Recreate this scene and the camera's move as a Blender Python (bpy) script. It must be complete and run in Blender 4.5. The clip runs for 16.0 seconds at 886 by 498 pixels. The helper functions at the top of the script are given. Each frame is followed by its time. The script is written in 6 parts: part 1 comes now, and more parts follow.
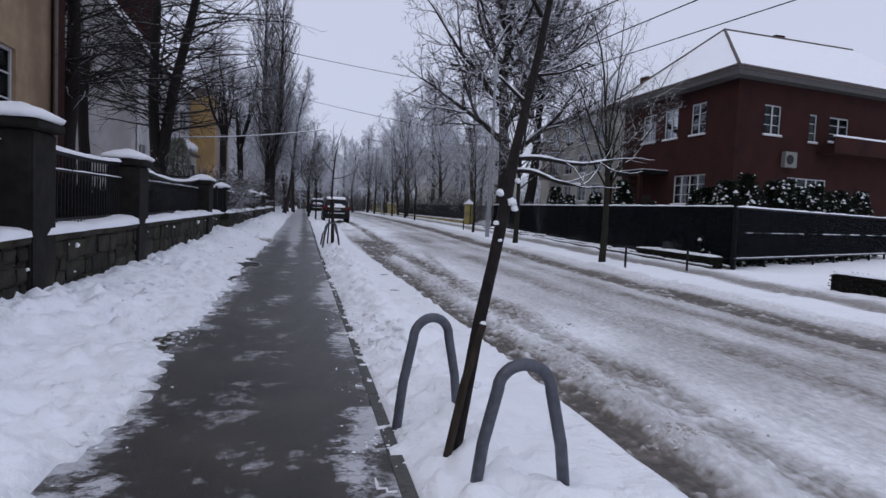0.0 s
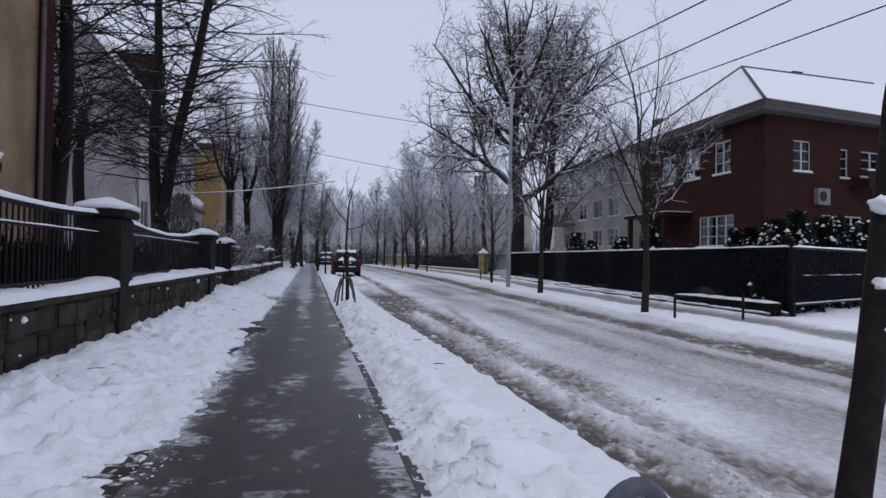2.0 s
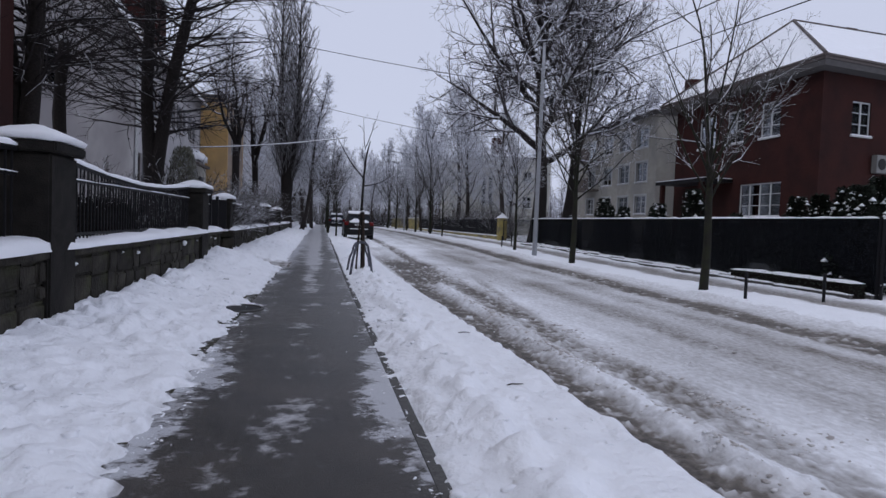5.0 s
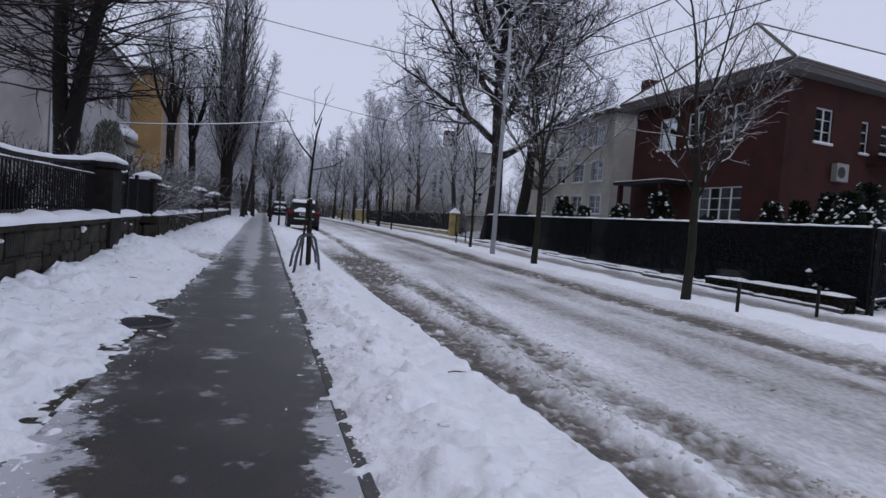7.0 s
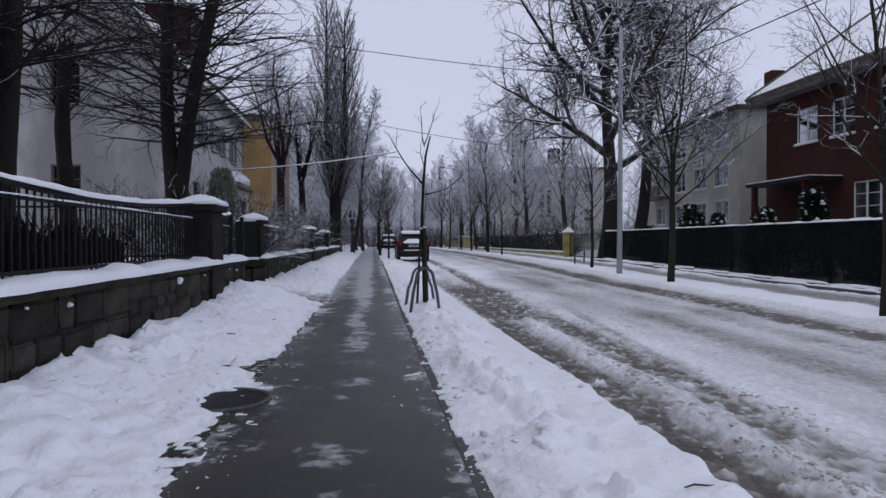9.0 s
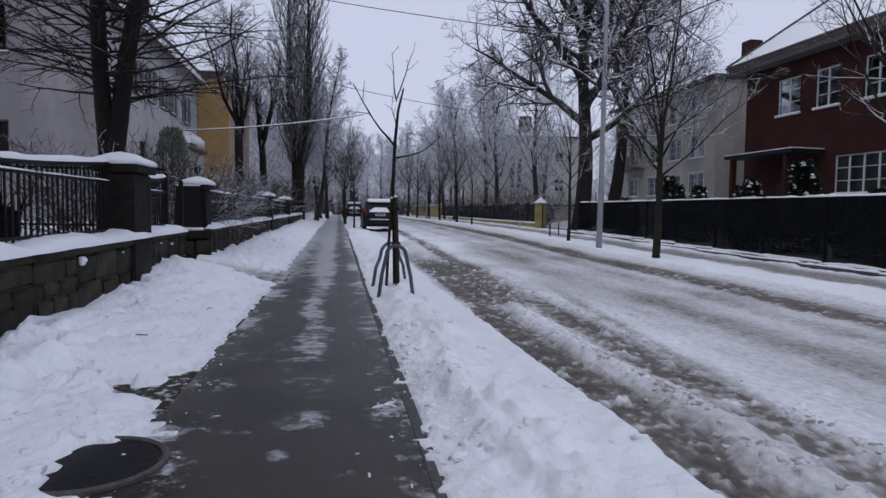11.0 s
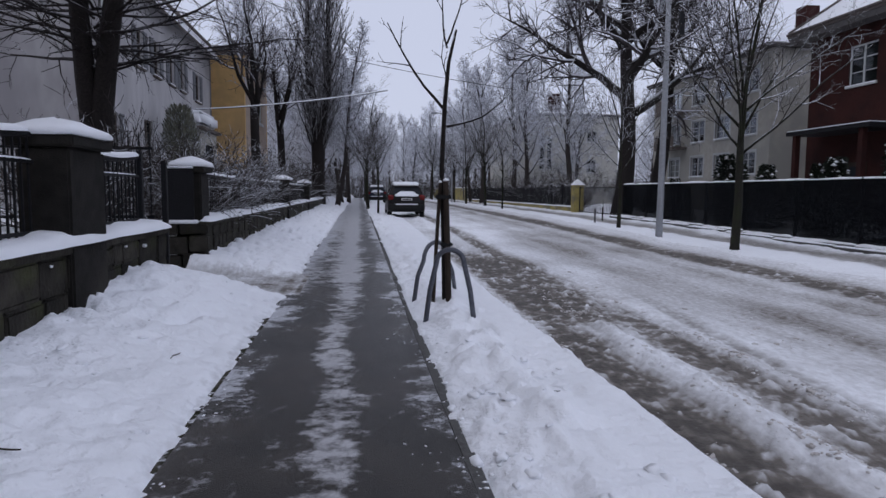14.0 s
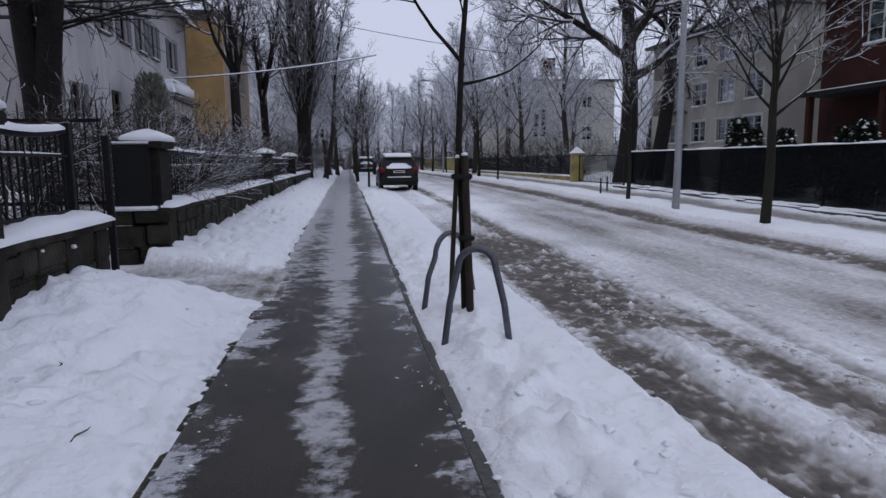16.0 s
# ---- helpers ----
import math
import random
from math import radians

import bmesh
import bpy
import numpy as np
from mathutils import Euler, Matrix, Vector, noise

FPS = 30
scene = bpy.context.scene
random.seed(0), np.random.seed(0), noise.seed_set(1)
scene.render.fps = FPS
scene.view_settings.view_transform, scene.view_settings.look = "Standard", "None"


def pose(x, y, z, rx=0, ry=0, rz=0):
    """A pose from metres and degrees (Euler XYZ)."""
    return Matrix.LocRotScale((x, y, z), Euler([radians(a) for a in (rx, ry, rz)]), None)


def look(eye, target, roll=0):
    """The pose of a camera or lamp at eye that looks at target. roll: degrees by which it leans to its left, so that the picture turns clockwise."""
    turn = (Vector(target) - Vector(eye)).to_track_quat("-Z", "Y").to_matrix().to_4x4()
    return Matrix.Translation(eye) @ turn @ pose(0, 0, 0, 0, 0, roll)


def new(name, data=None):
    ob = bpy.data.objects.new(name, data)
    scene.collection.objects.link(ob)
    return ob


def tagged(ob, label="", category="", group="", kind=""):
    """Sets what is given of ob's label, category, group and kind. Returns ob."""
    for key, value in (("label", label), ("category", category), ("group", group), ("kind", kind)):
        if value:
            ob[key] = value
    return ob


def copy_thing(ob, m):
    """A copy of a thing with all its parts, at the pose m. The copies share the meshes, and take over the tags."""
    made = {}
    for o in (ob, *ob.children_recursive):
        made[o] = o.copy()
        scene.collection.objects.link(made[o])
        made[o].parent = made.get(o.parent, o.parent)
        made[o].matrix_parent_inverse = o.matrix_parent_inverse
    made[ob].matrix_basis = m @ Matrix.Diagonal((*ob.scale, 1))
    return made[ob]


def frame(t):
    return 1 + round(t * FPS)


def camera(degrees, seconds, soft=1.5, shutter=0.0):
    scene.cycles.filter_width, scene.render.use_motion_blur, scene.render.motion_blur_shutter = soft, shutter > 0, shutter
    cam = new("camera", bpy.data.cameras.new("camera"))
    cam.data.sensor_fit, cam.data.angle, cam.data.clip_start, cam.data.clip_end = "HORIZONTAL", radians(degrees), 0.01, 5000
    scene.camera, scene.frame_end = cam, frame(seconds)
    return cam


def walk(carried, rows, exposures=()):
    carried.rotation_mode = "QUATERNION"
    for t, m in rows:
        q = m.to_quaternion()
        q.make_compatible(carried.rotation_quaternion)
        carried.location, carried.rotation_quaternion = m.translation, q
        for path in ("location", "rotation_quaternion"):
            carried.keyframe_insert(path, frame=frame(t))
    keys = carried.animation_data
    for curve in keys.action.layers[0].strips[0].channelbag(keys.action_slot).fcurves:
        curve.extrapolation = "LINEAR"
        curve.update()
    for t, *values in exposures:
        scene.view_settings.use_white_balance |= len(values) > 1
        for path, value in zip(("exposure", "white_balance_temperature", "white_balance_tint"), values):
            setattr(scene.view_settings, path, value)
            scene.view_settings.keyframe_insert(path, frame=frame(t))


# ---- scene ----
cam = camera(69.2, 16.0)
PATH = [
    (0, (0.109, 1.031, 1.181), (0.539, 2.98, 1.058), 2.5),
    (0.5, (0.09, 1.78, 1.12), (0.362, 3.761, 1.125), 3.8),
    (1, (0.066, 2.105, 1.136), (0.508, 4.055, 1.183), 1.8),
    (1.5, (0.036, 2.465, 1.141), (0.458, 4.419, 1.142), -0.4),
    (2, (0.003, 2.927, 1.161), (0.407, 4.885, 1.194), 0.8),
    (2.5, (0.05, 3.259, 1.165), (0.49, 5.206, 1.038), -1.3),
    (3, (-0.016, 3.726, 1.13), (0.34, 5.684, 0.941), -0.2),
    (3.5, (0.016, 4.041, 1.14), (0.44, 5.981, 0.906), 0.1),
    (4, (0.003, 4.528, 1.132), (0.327, 6.486, 0.882), 0.6),
    (4.2, (-0.022, 4.703, 1.142), (0.294, 6.671, 0.969), 1.5),
    (6.3, (0.079, 6.815, 1.104), (0.503, 8.769, 1.052), 1.5),
    (6.5, (0.034, 7.044, 1.076), (0.399, 9.008, 0.977), 1.7),
    (7, (0.077, 7.403, 1.123), (0.622, 9.325, 1.034), 4.2),
    (7.5, (0.094, 7.866, 1.127), (0.487, 9.826, 1.081), 0.9),
    (8, (0.06, 8.31, 1.127), (0.416, 10.278, 1.131), 2.2),
    (8.5, (0.085, 8.664, 1.146), (0.537, 10.611, 1.075), -0.0),
    (9, (0.07, 9.124, 1.113), (0.288, 11.112, 1.089), -0.1),
    (9.5, (0.094, 9.487, 1.127), (0.441, 11.453, 1.017), 0.8),
    (10, (0.102, 9.827, 1.156), (0.506, 11.779, 1.001), -0.1),
    (10.2, (0.079, 10.043, 1.156), (0.402, 12.013, 1.034), -0.2),
    (12.3, (0.225, 11.918, 1.197), (0.57, 13.881, 1.039), 2.1),
    (12.5, (0.182, 12.148, 1.179), (0.462, 14.119, 0.987), 0.6),
    (13, (0.137, 12.596, 1.194), (0.459, 14.56, 0.994), 2.4),
    (13.5, (0.164, 12.967, 1.231), (0.47, 14.932, 1.021), -0.7),
    (14, (0.038, 13.466, 1.231), (0.296, 15.441, 1.054), 0.4),
    (14.5, (0.076, 13.786, 1.256), (0.461, 15.732, 0.998), 0.2),
    (15, (-0.004, 14.28, 1.263), (0.289, 16.238, 0.976), -0.5),
    (15.5, (-0.013, 14.691, 1.288), (0.402, 16.627, 1.009), 2.1),
    (16, (0.007, 15.135, 1.304), (0.293, 17.096, 1.034), -0.6),
]
walk(cam, [(t, look(eye, target, roll)) for t, eye, target, roll in PATH])

# ---- light ----
world = bpy.data.worlds.new("overcast_sky")
scene.world = world
world.use_nodes = True
wn, wl = world.node_tree.nodes, world.node_tree.links
sky = wn.new("ShaderNodeTexSky")
sky.sky_type, sky.sun_disc = "NISHITA", False
sky.sun_elevation, sky.sun_rotation = radians(32), radians(120)
haze = wn.new("ShaderNodeMix")
haze.data_type = "RGBA"
haze.inputs[0].default_value = 0.93
haze.inputs[7].default_value = (5.95, 6.35, 8.05, 1)
wl.new(sky.outputs[0], haze.inputs[6])
wl.new(haze.outputs[2], wn["Background"].inputs[0])
wn["Background"].inputs[1].default_value = 0.1
sun_data = bpy.data.lights.new("sun", "SUN")
sun_data.energy, sun_data.angle, sun_data.color = 0.5, radians(60), (1.0, 0.97, 0.95)
sun = new("sun", sun_data)
sun.rotation_euler = (radians(40), 0, radians(-60))
scene.view_settings.exposure = 0.0

# ---- materials ----


def material(name, base, rough=0.8, metal=0.0, vary=0.25, scale=6.0, bump=0.0, bump_scale=40.0, second=None, coat=0.0, mask_scale=None, mask=(0.45, 0.6), stretch=(1, 1, 1), spec=0.2):
    """A principled surface: base varied by fine noise, blended with a second colour by coarse noise, and bumped."""
    m = bpy.data.materials.new(name)
    m.use_nodes = True
    n, l = m.node_tree.nodes, m.node_tree.links
    p = n["Principled BSDF"]
    p.inputs["Roughness"].default_value, p.inputs["Metallic"].default_value = rough, metal
    p.inputs["Coat Weight"].default_value = coat
    p.inputs["Specular IOR Level"].default_value = spec
    co = n.new("ShaderNodeTexCoord")
    mp = n.new("ShaderNodeMapping")
    mp.inputs["Scale"].default_value = stretch
    l.new(co.outputs["Object"], mp.inputs[0])
    fine = n.new("ShaderNodeTexNoise")
    fine.inputs["Scale"].default_value, fine.inputs["Detail"].default_value = scale, 6
    l.new(mp.outputs[0], fine.inputs[0])
    hsv = n.new("ShaderNodeHueSaturation")
    ramp = n.new("ShaderNodeMapRange")
    ramp.inputs[1].default_value, ramp.inputs[2].default_value = 0.25, 0.75
    ramp.inputs[3].default_value, ramp.inputs[4].default_value = 1 - vary, 1 + vary
    l.new(fine.outputs[0], ramp.inputs[0])
    l.new(ramp.outputs[0], hsv.inputs["Value"])
    hsv.inputs["Color"].default_value = (*base, 1)
    out = hsv.outputs[0]
    if second:
        coarse = n.new("ShaderNodeTexNoise")
        coarse.inputs["Scale"].default_value, coarse.inputs["Detail"].default_value = mask_scale or scale * 0.25, 5
        l.new(mp.outputs[0], coarse.inputs[0])
        edge = n.new("ShaderNodeMapRange")
        edge.inputs[1].default_value, edge.inputs[2].default_value = mask
        l.new(coarse.outputs[0], edge.inputs[0])
        mix = n.new("ShaderNodeMix")
        mix.data_type = "RGBA"
        l.new(edge.outputs[0], mix.inputs[0])
        l.new(out, mix.inputs[6])
        mix.inputs[7].default_value = (*second, 1)
        out = mix.outputs[2]
    l.new(out, p.inputs["Base Color"])
    if bump:
        b = n.new("ShaderNodeTexNoise")
        b.inputs["Scale"].default_value, b.inputs["Detail"].default_value = bump_scale, 5
        l.new(mp.outputs[0], b.inputs[0])
        bn = n.new("ShaderNodeBump")
        bn.inputs["Strength"].default_value, bn.inputs["Distance"].default_value = bump, 0.02
        l.new(b.outputs[0], bn.inputs["Height"])
        l.new(bn.outputs[0], p.inputs["Normal"])
    return m


def snowy(m, low=0.35, high=0.75, spread=0.35, scale=9.0, white=(0.78, 0.8, 0.85)):
    """Lays snow on what faces up, broken by noise."""
    n, l = m.node_tree.nodes, m.node_tree.links
    p = n["Principled BSDF"]
    old = p.inputs["Base Color"].links[0].from_socket
    geo = n.new("ShaderNodeNewGeometry")
    sep = n.new("ShaderNodeSeparateXYZ")
    l.new(geo.outputs["Normal"], sep.inputs[0])
    noi = n.new("ShaderNodeTexNoise")
    noi.inputs["Scale"].default_value, noi.inputs["Detail"].default_value = scale, 4
    l.new(n["Texture Coordinate"].outputs["Object"], noi.inputs[0])
    add = n.new("ShaderNodeMath")
    add.operation = "MULTIPLY_ADD"
    l.new(noi.outputs[0], add.inputs[0])
    add.inputs[1].default_value = spread * 2
    l.new(sep.outputs[2], add.inputs[2])
    edge = n.new("ShaderNodeMapRange")
    edge.inputs[1].default_value, edge.inputs[2].default_value = low + spread, high + spread
    l.new(add.outputs[0], edge.inputs[0])
    mix = n.new("ShaderNodeMix")
    mix.data_type = "RGBA"
    l.new(edge.outputs[0], mix.inputs[0])
    l.new(old, mix.inputs[6])
    mix.inputs[7].default_value = (*white, 1)
    l.new(mix.outputs[2], p.inputs["Base Color"])
    return m


SNOW = material("snow", (0.88, 0.895, 0.93), 0.55, vary=0.03, scale=3, bump=0.35, bump_scale=30)
BARK = snowy(material("bark", (0.019, 0.0155, 0.0145), 0.9, vary=0.4, scale=25, bump=0.8, bump_scale=30), 0.55, 0.95)
BARK_YOUNG = snowy(material("young_bark", (0.045, 0.038, 0.035), 0.85, vary=0.4, scale=30, bump=0.5, bump_scale=40), 0.25, 0.7)
BARK_GREEN = snowy(material("mossy_bark", (0.02, 0.0185, 0.015), 0.9, vary=0.3, scale=20, bump=0.6, bump_scale=40, second=(0.024, 0.026, 0.015)), 0.5, 0.9)
TWIG = snowy(material("frosted_twig", (0.06, 0.052, 0.054), 0.9, vary=0.3, scale=3), 0.05, 0.6, white=(0.72, 0.74, 0.8))
TWIG_DARK = snowy(material("dark_twig", (0.022, 0.018, 0.018), 0.9, vary=0.3, scale=3), 0.65, 1.15)
# frosted bark of far trees, its base paled further to carry distance haze
FROST_HAZE = snowy(material("hazy_frosted_branch", (0.33, 0.33, 0.345), 0.95, vary=0.3, scale=2), -0.55, 0.3, white=(0.72, 0.74, 0.8))
POPLAR = snowy(material("poplar_shoot", (0.14, 0.136, 0.14), 0.95, vary=0.3, scale=2), 0.0, 0.8, white=(0.6, 0.62, 0.68))
SHRUB = snowy(material("shrub_twig", (0.05, 0.043, 0.04), 0.9, vary=0.35, scale=4), 0.3, 0.8)
ASPHALT = material("wet_asphalt", (0.019, 0.0155, 0.012), 0.3, vary=0.55, scale=60, bump=0.3, bump_scale=160, second=(0.042, 0.034, 0.027), mask_scale=1.6, mask=(0.4, 0.7), spec=0.3)
ROADWAY = material("slushy_asphalt", (0.07, 0.063, 0.056), 0.45, vary=0.4, scale=30, bump=0.6, bump_scale=60, second=(0.2, 0.185, 0.17), mask_scale=4.5, mask=(0.5, 0.66), stretch=(1, 0.35, 1), spec=0.4)

def icy(m):
    """Grey ice left in trodden patches."""
    n, l = m.node_tree.nodes, m.node_tree.links
    p = n["Principled BSDF"]
    old = p.inputs["Base Color"].links[0].from_socket
    at = n.new("ShaderNodeAttribute")
    at.attribute_name = "slush"
    noi = n.new("ShaderNodeTexNoise")
    noi.inputs["Scale"].default_value, noi.inputs["Detail"].default_value, noi.inputs["Roughness"].default_value = 8.0, 10, 0.66
    mp = n.new("ShaderNodeMapping")
    mp.inputs["Scale"].default_value = (1, 1, 1)
    l.new(n["Texture Coordinate"].outputs["Object"], mp.inputs[0])
    l.new(mp.outputs[0], noi.inputs[0])
    add = n.new("ShaderNodeMath")
    add.operation = "MULTIPLY_ADD"
    add.inputs[1].default_value = 2.1
    l.new(noi.outputs[0], add.inputs[0])
    l.new(at.outputs["Fac"], add.inputs[2])
    edge = n.new("ShaderNodeMapRange")
    edge.inputs[1].default_value, edge.inputs[2].default_value = 1.5, 1.95
    l.new(add.outputs[0], edge.inputs[0])
    mix = n.new("ShaderNodeMix")
    mix.data_type = "RGBA"
    l.new(edge.outputs[0], mix.inputs[0])
    l.new(old, mix.inputs[6])
    mix.inputs[7].default_value = (0.46, 0.46, 0.475, 1)
    rim = n.new("ShaderNodeAttribute")
    rim.attribute_name = "rim"
    grit = n.new("ShaderNodeTexNoise")
    grit.inputs["Scale"].default_value, grit.inputs["Detail"].default_value, grit.inputs["Roughness"].default_value = 15.0, 9, 0.78
    mp2 = n.new("ShaderNodeMapping")
    mp2.inputs["Scale"].default_value = (0.85, 1.0, 1)
    l.new(n["Texture Coordinate"].outputs["Object"], mp2.inputs[0])
    l.new(mp2.outputs[0], grit.inputs[0])
    add2 = n.new("ShaderNodeMath")
    l.new(rim.outputs["Fac"], add2.inputs[0])
    l.new(grit.outputs[0], add2.inputs[1])
    edge2 = n.new("ShaderNodeMapRange")
    edge2.inputs[1].default_value, edge2.inputs[2].default_value = 1.0, 1.13
    l.new(add2.outputs[0], edge2.inputs[0])
    mix2 = n.new("ShaderNodeMix")
    mix2.data_type = "RGBA"
    l.new(edge2.outputs[0], mix2.inputs[0])
    l.new(mix.outputs[2], mix2.inputs[6])
    mix2.inputs[7].default_value = (0.5, 0.51, 0.54, 1)
    l.new(mix2.outputs[2], p.inputs["Base Color"])
    return m


icy(ASPHALT)
KERB = material("kerb_concrete", (0.09, 0.088, 0.085), 0.7, vary=0.3, scale=30, bump=0.3, bump_scale=90)
STONE = material("mossy_stone", (0.03, 0.027, 0.022), 0.9, vary=0.6, scale=5, bump=1.0, bump_scale=25, second=(0.042, 0.043, 0.022), mask_scale=1.6, mask=(0.5, 0.68))
MORTAR = material("dark_mortar", (0.03, 0.028, 0.022), 0.95, vary=0.3, scale=30, bump=0.5)
PIER = material("pier_render", (0.015, 0.0135, 0.012), 0.9, vary=0.45, scale=7, bump=0.6, bump_scale=60, second=(0.045, 0.041, 0.034), mask_scale=1.5, mask=(0.5, 0.72))
IRON = material("black_iron", (0.014, 0.014, 0.016), 0.6, 0.3, vary=0.2, scale=40, bump=0.2)
GALV = material("galvanised_steel", (0.33, 0.34, 0.36), 0.55, 0.6, vary=0.15, scale=12, bump=0.1)
TUBE = material("grey_painted_tube", (0.105, 0.11, 0.13), 0.45, 0.5, vary=0.25, scale=25, bump=0.15)
MESH = material("black_privacy_mesh", (0.008, 0.009, 0.011), 0.85, vary=0.3, scale=5, bump=0.3, bump_scale=150, spec=0.02)
RED = material("red_brick_wall", (0.041, 0.0155, 0.0135), 0.85, vary=0.25, scale=22, bump=0.4, bump_scale=60, second=(0.026, 0.0125, 0.012), mask_scale=0.9, mask=(0.42, 0.7), spec=0.1)
GREY_WALL = material("grey_render", (0.39, 0.37, 0.33), 0.9, vary=0.12, scale=3, bump=0.2, second=(0.31, 0.3, 0.275), mask_scale=0.4)
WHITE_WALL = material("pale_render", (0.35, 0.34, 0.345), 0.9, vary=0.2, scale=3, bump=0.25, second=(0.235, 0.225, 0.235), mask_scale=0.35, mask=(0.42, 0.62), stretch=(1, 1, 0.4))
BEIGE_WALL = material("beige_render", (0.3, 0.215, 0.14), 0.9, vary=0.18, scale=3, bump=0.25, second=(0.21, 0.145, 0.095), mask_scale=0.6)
# the pale render in a lighter tone, for the gabled house's street front
FRONT_WALL = material("lighter_pale_render", (0.5, 0.49, 0.5), 0.9, vary=0.12, scale=3, bump=0.25, second=(0.4, 0.39, 0.4), mask_scale=0.5, mask=(0.42, 0.65), stretch=(1, 1, 0.4))
YELLOW_WALL = material("ochre_render", (0.68, 0.45, 0.2), 0.9, vary=0.15, scale=2, bump=0.2, second=(0.55, 0.37, 0.18), mask_scale=0.4)
PINK_WALL = material("pale_pink_render", (0.42, 0.34, 0.28), 0.9, vary=0.12, scale=2, bump=0.2)
FAR_WALL = material("far_render", (0.52, 0.51, 0.47), 0.9, vary=0.1, scale=2, bump=0.1)
SHUTTER = material("grey_shutter_paint", (0.17, 0.175, 0.19), 0.7, vary=0.2, scale=8)
TRIM = material("eave_trim", (0.1, 0.085, 0.08), 0.7, vary=0.2, scale=10)
TILE = snowy(material("roof_tile", (0.16, 0.07, 0.05), 0.8, vary=0.3, scale=10, bump=0.4), 0.1, 0.3, 0.3, 0.9, white=(0.8, 0.82, 0.87))
FRAME = material("white_window_frame", (0.46, 0.47, 0.475), 0.5, vary=0.08, scale=8)
FRAME_DARK = material("brown_window_frame", (0.12, 0.1, 0.09), 0.6, vary=0.2, scale=8)
YPOST = material("ochre_gate_post", (0.33, 0.27, 0.1), 0.85, vary=0.25, scale=8, bump=0.3, second=(0.18, 0.16, 0.1))
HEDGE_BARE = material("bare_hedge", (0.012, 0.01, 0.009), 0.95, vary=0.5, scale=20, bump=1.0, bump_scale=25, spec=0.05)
HEDGE = material("evergreen_leaf", (0.013, 0.018, 0.012), 0.7, vary=0.5, scale=4)
CONIFER = snowy(material("dull_conifer", (0.15, 0.15, 0.115), 0.85, vary=0.35, scale=5), -0.2, 0.6)
PAINT = material("dark_red_car_paint", (0.009, 0.0065, 0.007), 0.42, 0.0, vary=0.15, scale=3, coat=0.12)
PAINT_BLUE = material("dark_blue_car_paint", (0.02, 0.025, 0.04), 0.35, 0.2, vary=0.15, scale=3, coat=0.4)
RUBBER = material("rubber", (0.015, 0.015, 0.015), 0.8, vary=0.2, scale=20)
LAMP_RED = material("red_lens", (0.12, 0.008, 0.008), 0.2, vary=0.1)
PLASTIC = material("white_plastic", (0.2, 0.2, 0.195), 0.5, vary=0.08, scale=9)
PLATE = material("plate_white", (0.6, 0.6, 0.58), 0.5, vary=0.05)
INK = material("plate_bar", (0.02, 0.02, 0.02), 0.6, vary=0.05)
CABLE = material("black_cable", (0.02, 0.02, 0.022), 0.7, vary=0.1)
WOOD = material("wooden_stake", (0.035, 0.026, 0.02), 0.85, vary=0.4, scale=30, bump=0.6, stretch=(1, 1, 0.15))
SLUSH = material("slush_clod", (0.5, 0.47, 0.45), 0.5, vary=0.35, scale=6, bump=0.4, bump_scale=60, second=(0.72, 0.72, 0.73), mask_scale=3.0)
SOIL = snowy(material("garden_soil", (0.05, 0.044, 0.032), 0.9, vary=0.5, scale=25, bump=0.8, second=(0.034, 0.037, 0.02), mask_scale=9), 1.02, 1.14, 0.5, 13.0, white=(0.6, 0.61, 0.64))


# the woven mesh lets a little light through
mn_, ml_ = MESH.node_tree.nodes, MESH.node_tree.links
tr_ = mn_.new("ShaderNodeBsdfTransparent")
ms_ = mn_.new("ShaderNodeMixShader")
ms_.inputs[0].default_value = 0.19
ml_.new(mn_["Principled BSDF"].outputs[0], ms_.inputs[1])
ml_.new(tr_.outputs[0], ms_.inputs[2])
ml_.new(ms_.outputs[0], mn_["Material Output"].inputs[0])


def glass_material(name, tint, rough=0.08):
    m = material(name, tint, rough, vary=0.3, scale=0.6)
    m.node_tree.nodes["Principled BSDF"].inputs["Specular IOR Level"].default_value = 0.14
    m.node_tree.nodes["Principled BSDF"].inputs["IOR"].default_value = 1.2
    return m


GLASS = glass_material("window_glass", (0.03, 0.033, 0.038))
# near-black paint for the shade of unlit rooms
ROOM_SHADE = material("room_shade", (0.022, 0.023, 0.026), 0.9, vary=0.4, scale=1.5, spec=0.05)
CURTAIN = material("net_curtain", (0.12, 0.125, 0.13), 0.9, vary=0.2, scale=8, stretch=(6, 6, 0.5))

sn_, sl_ = STONE.node_tree.nodes, STONE.node_tree.links
oi_ = sn_.new("ShaderNodeObjectInfo")
mr_ = sn_.new("ShaderNodeMapRange")
mr_.inputs[3].default_value, mr_.inputs[4].default_value = 0.6, 1.35
sl_.new(oi_.outputs["Random"], mr_.inputs[0])
hs_ = sn_.new("ShaderNodeHueSaturation")
sl_.new(mr_.outputs[0], hs_.inputs["Value"])
sl_.new(sn_["Principled BSDF"].inputs["Base Color"].links[0].from_socket, hs_.inputs["Color"])
sl_.new(hs_.outputs[0], sn_["Principled BSDF"].inputs["Base Color"])

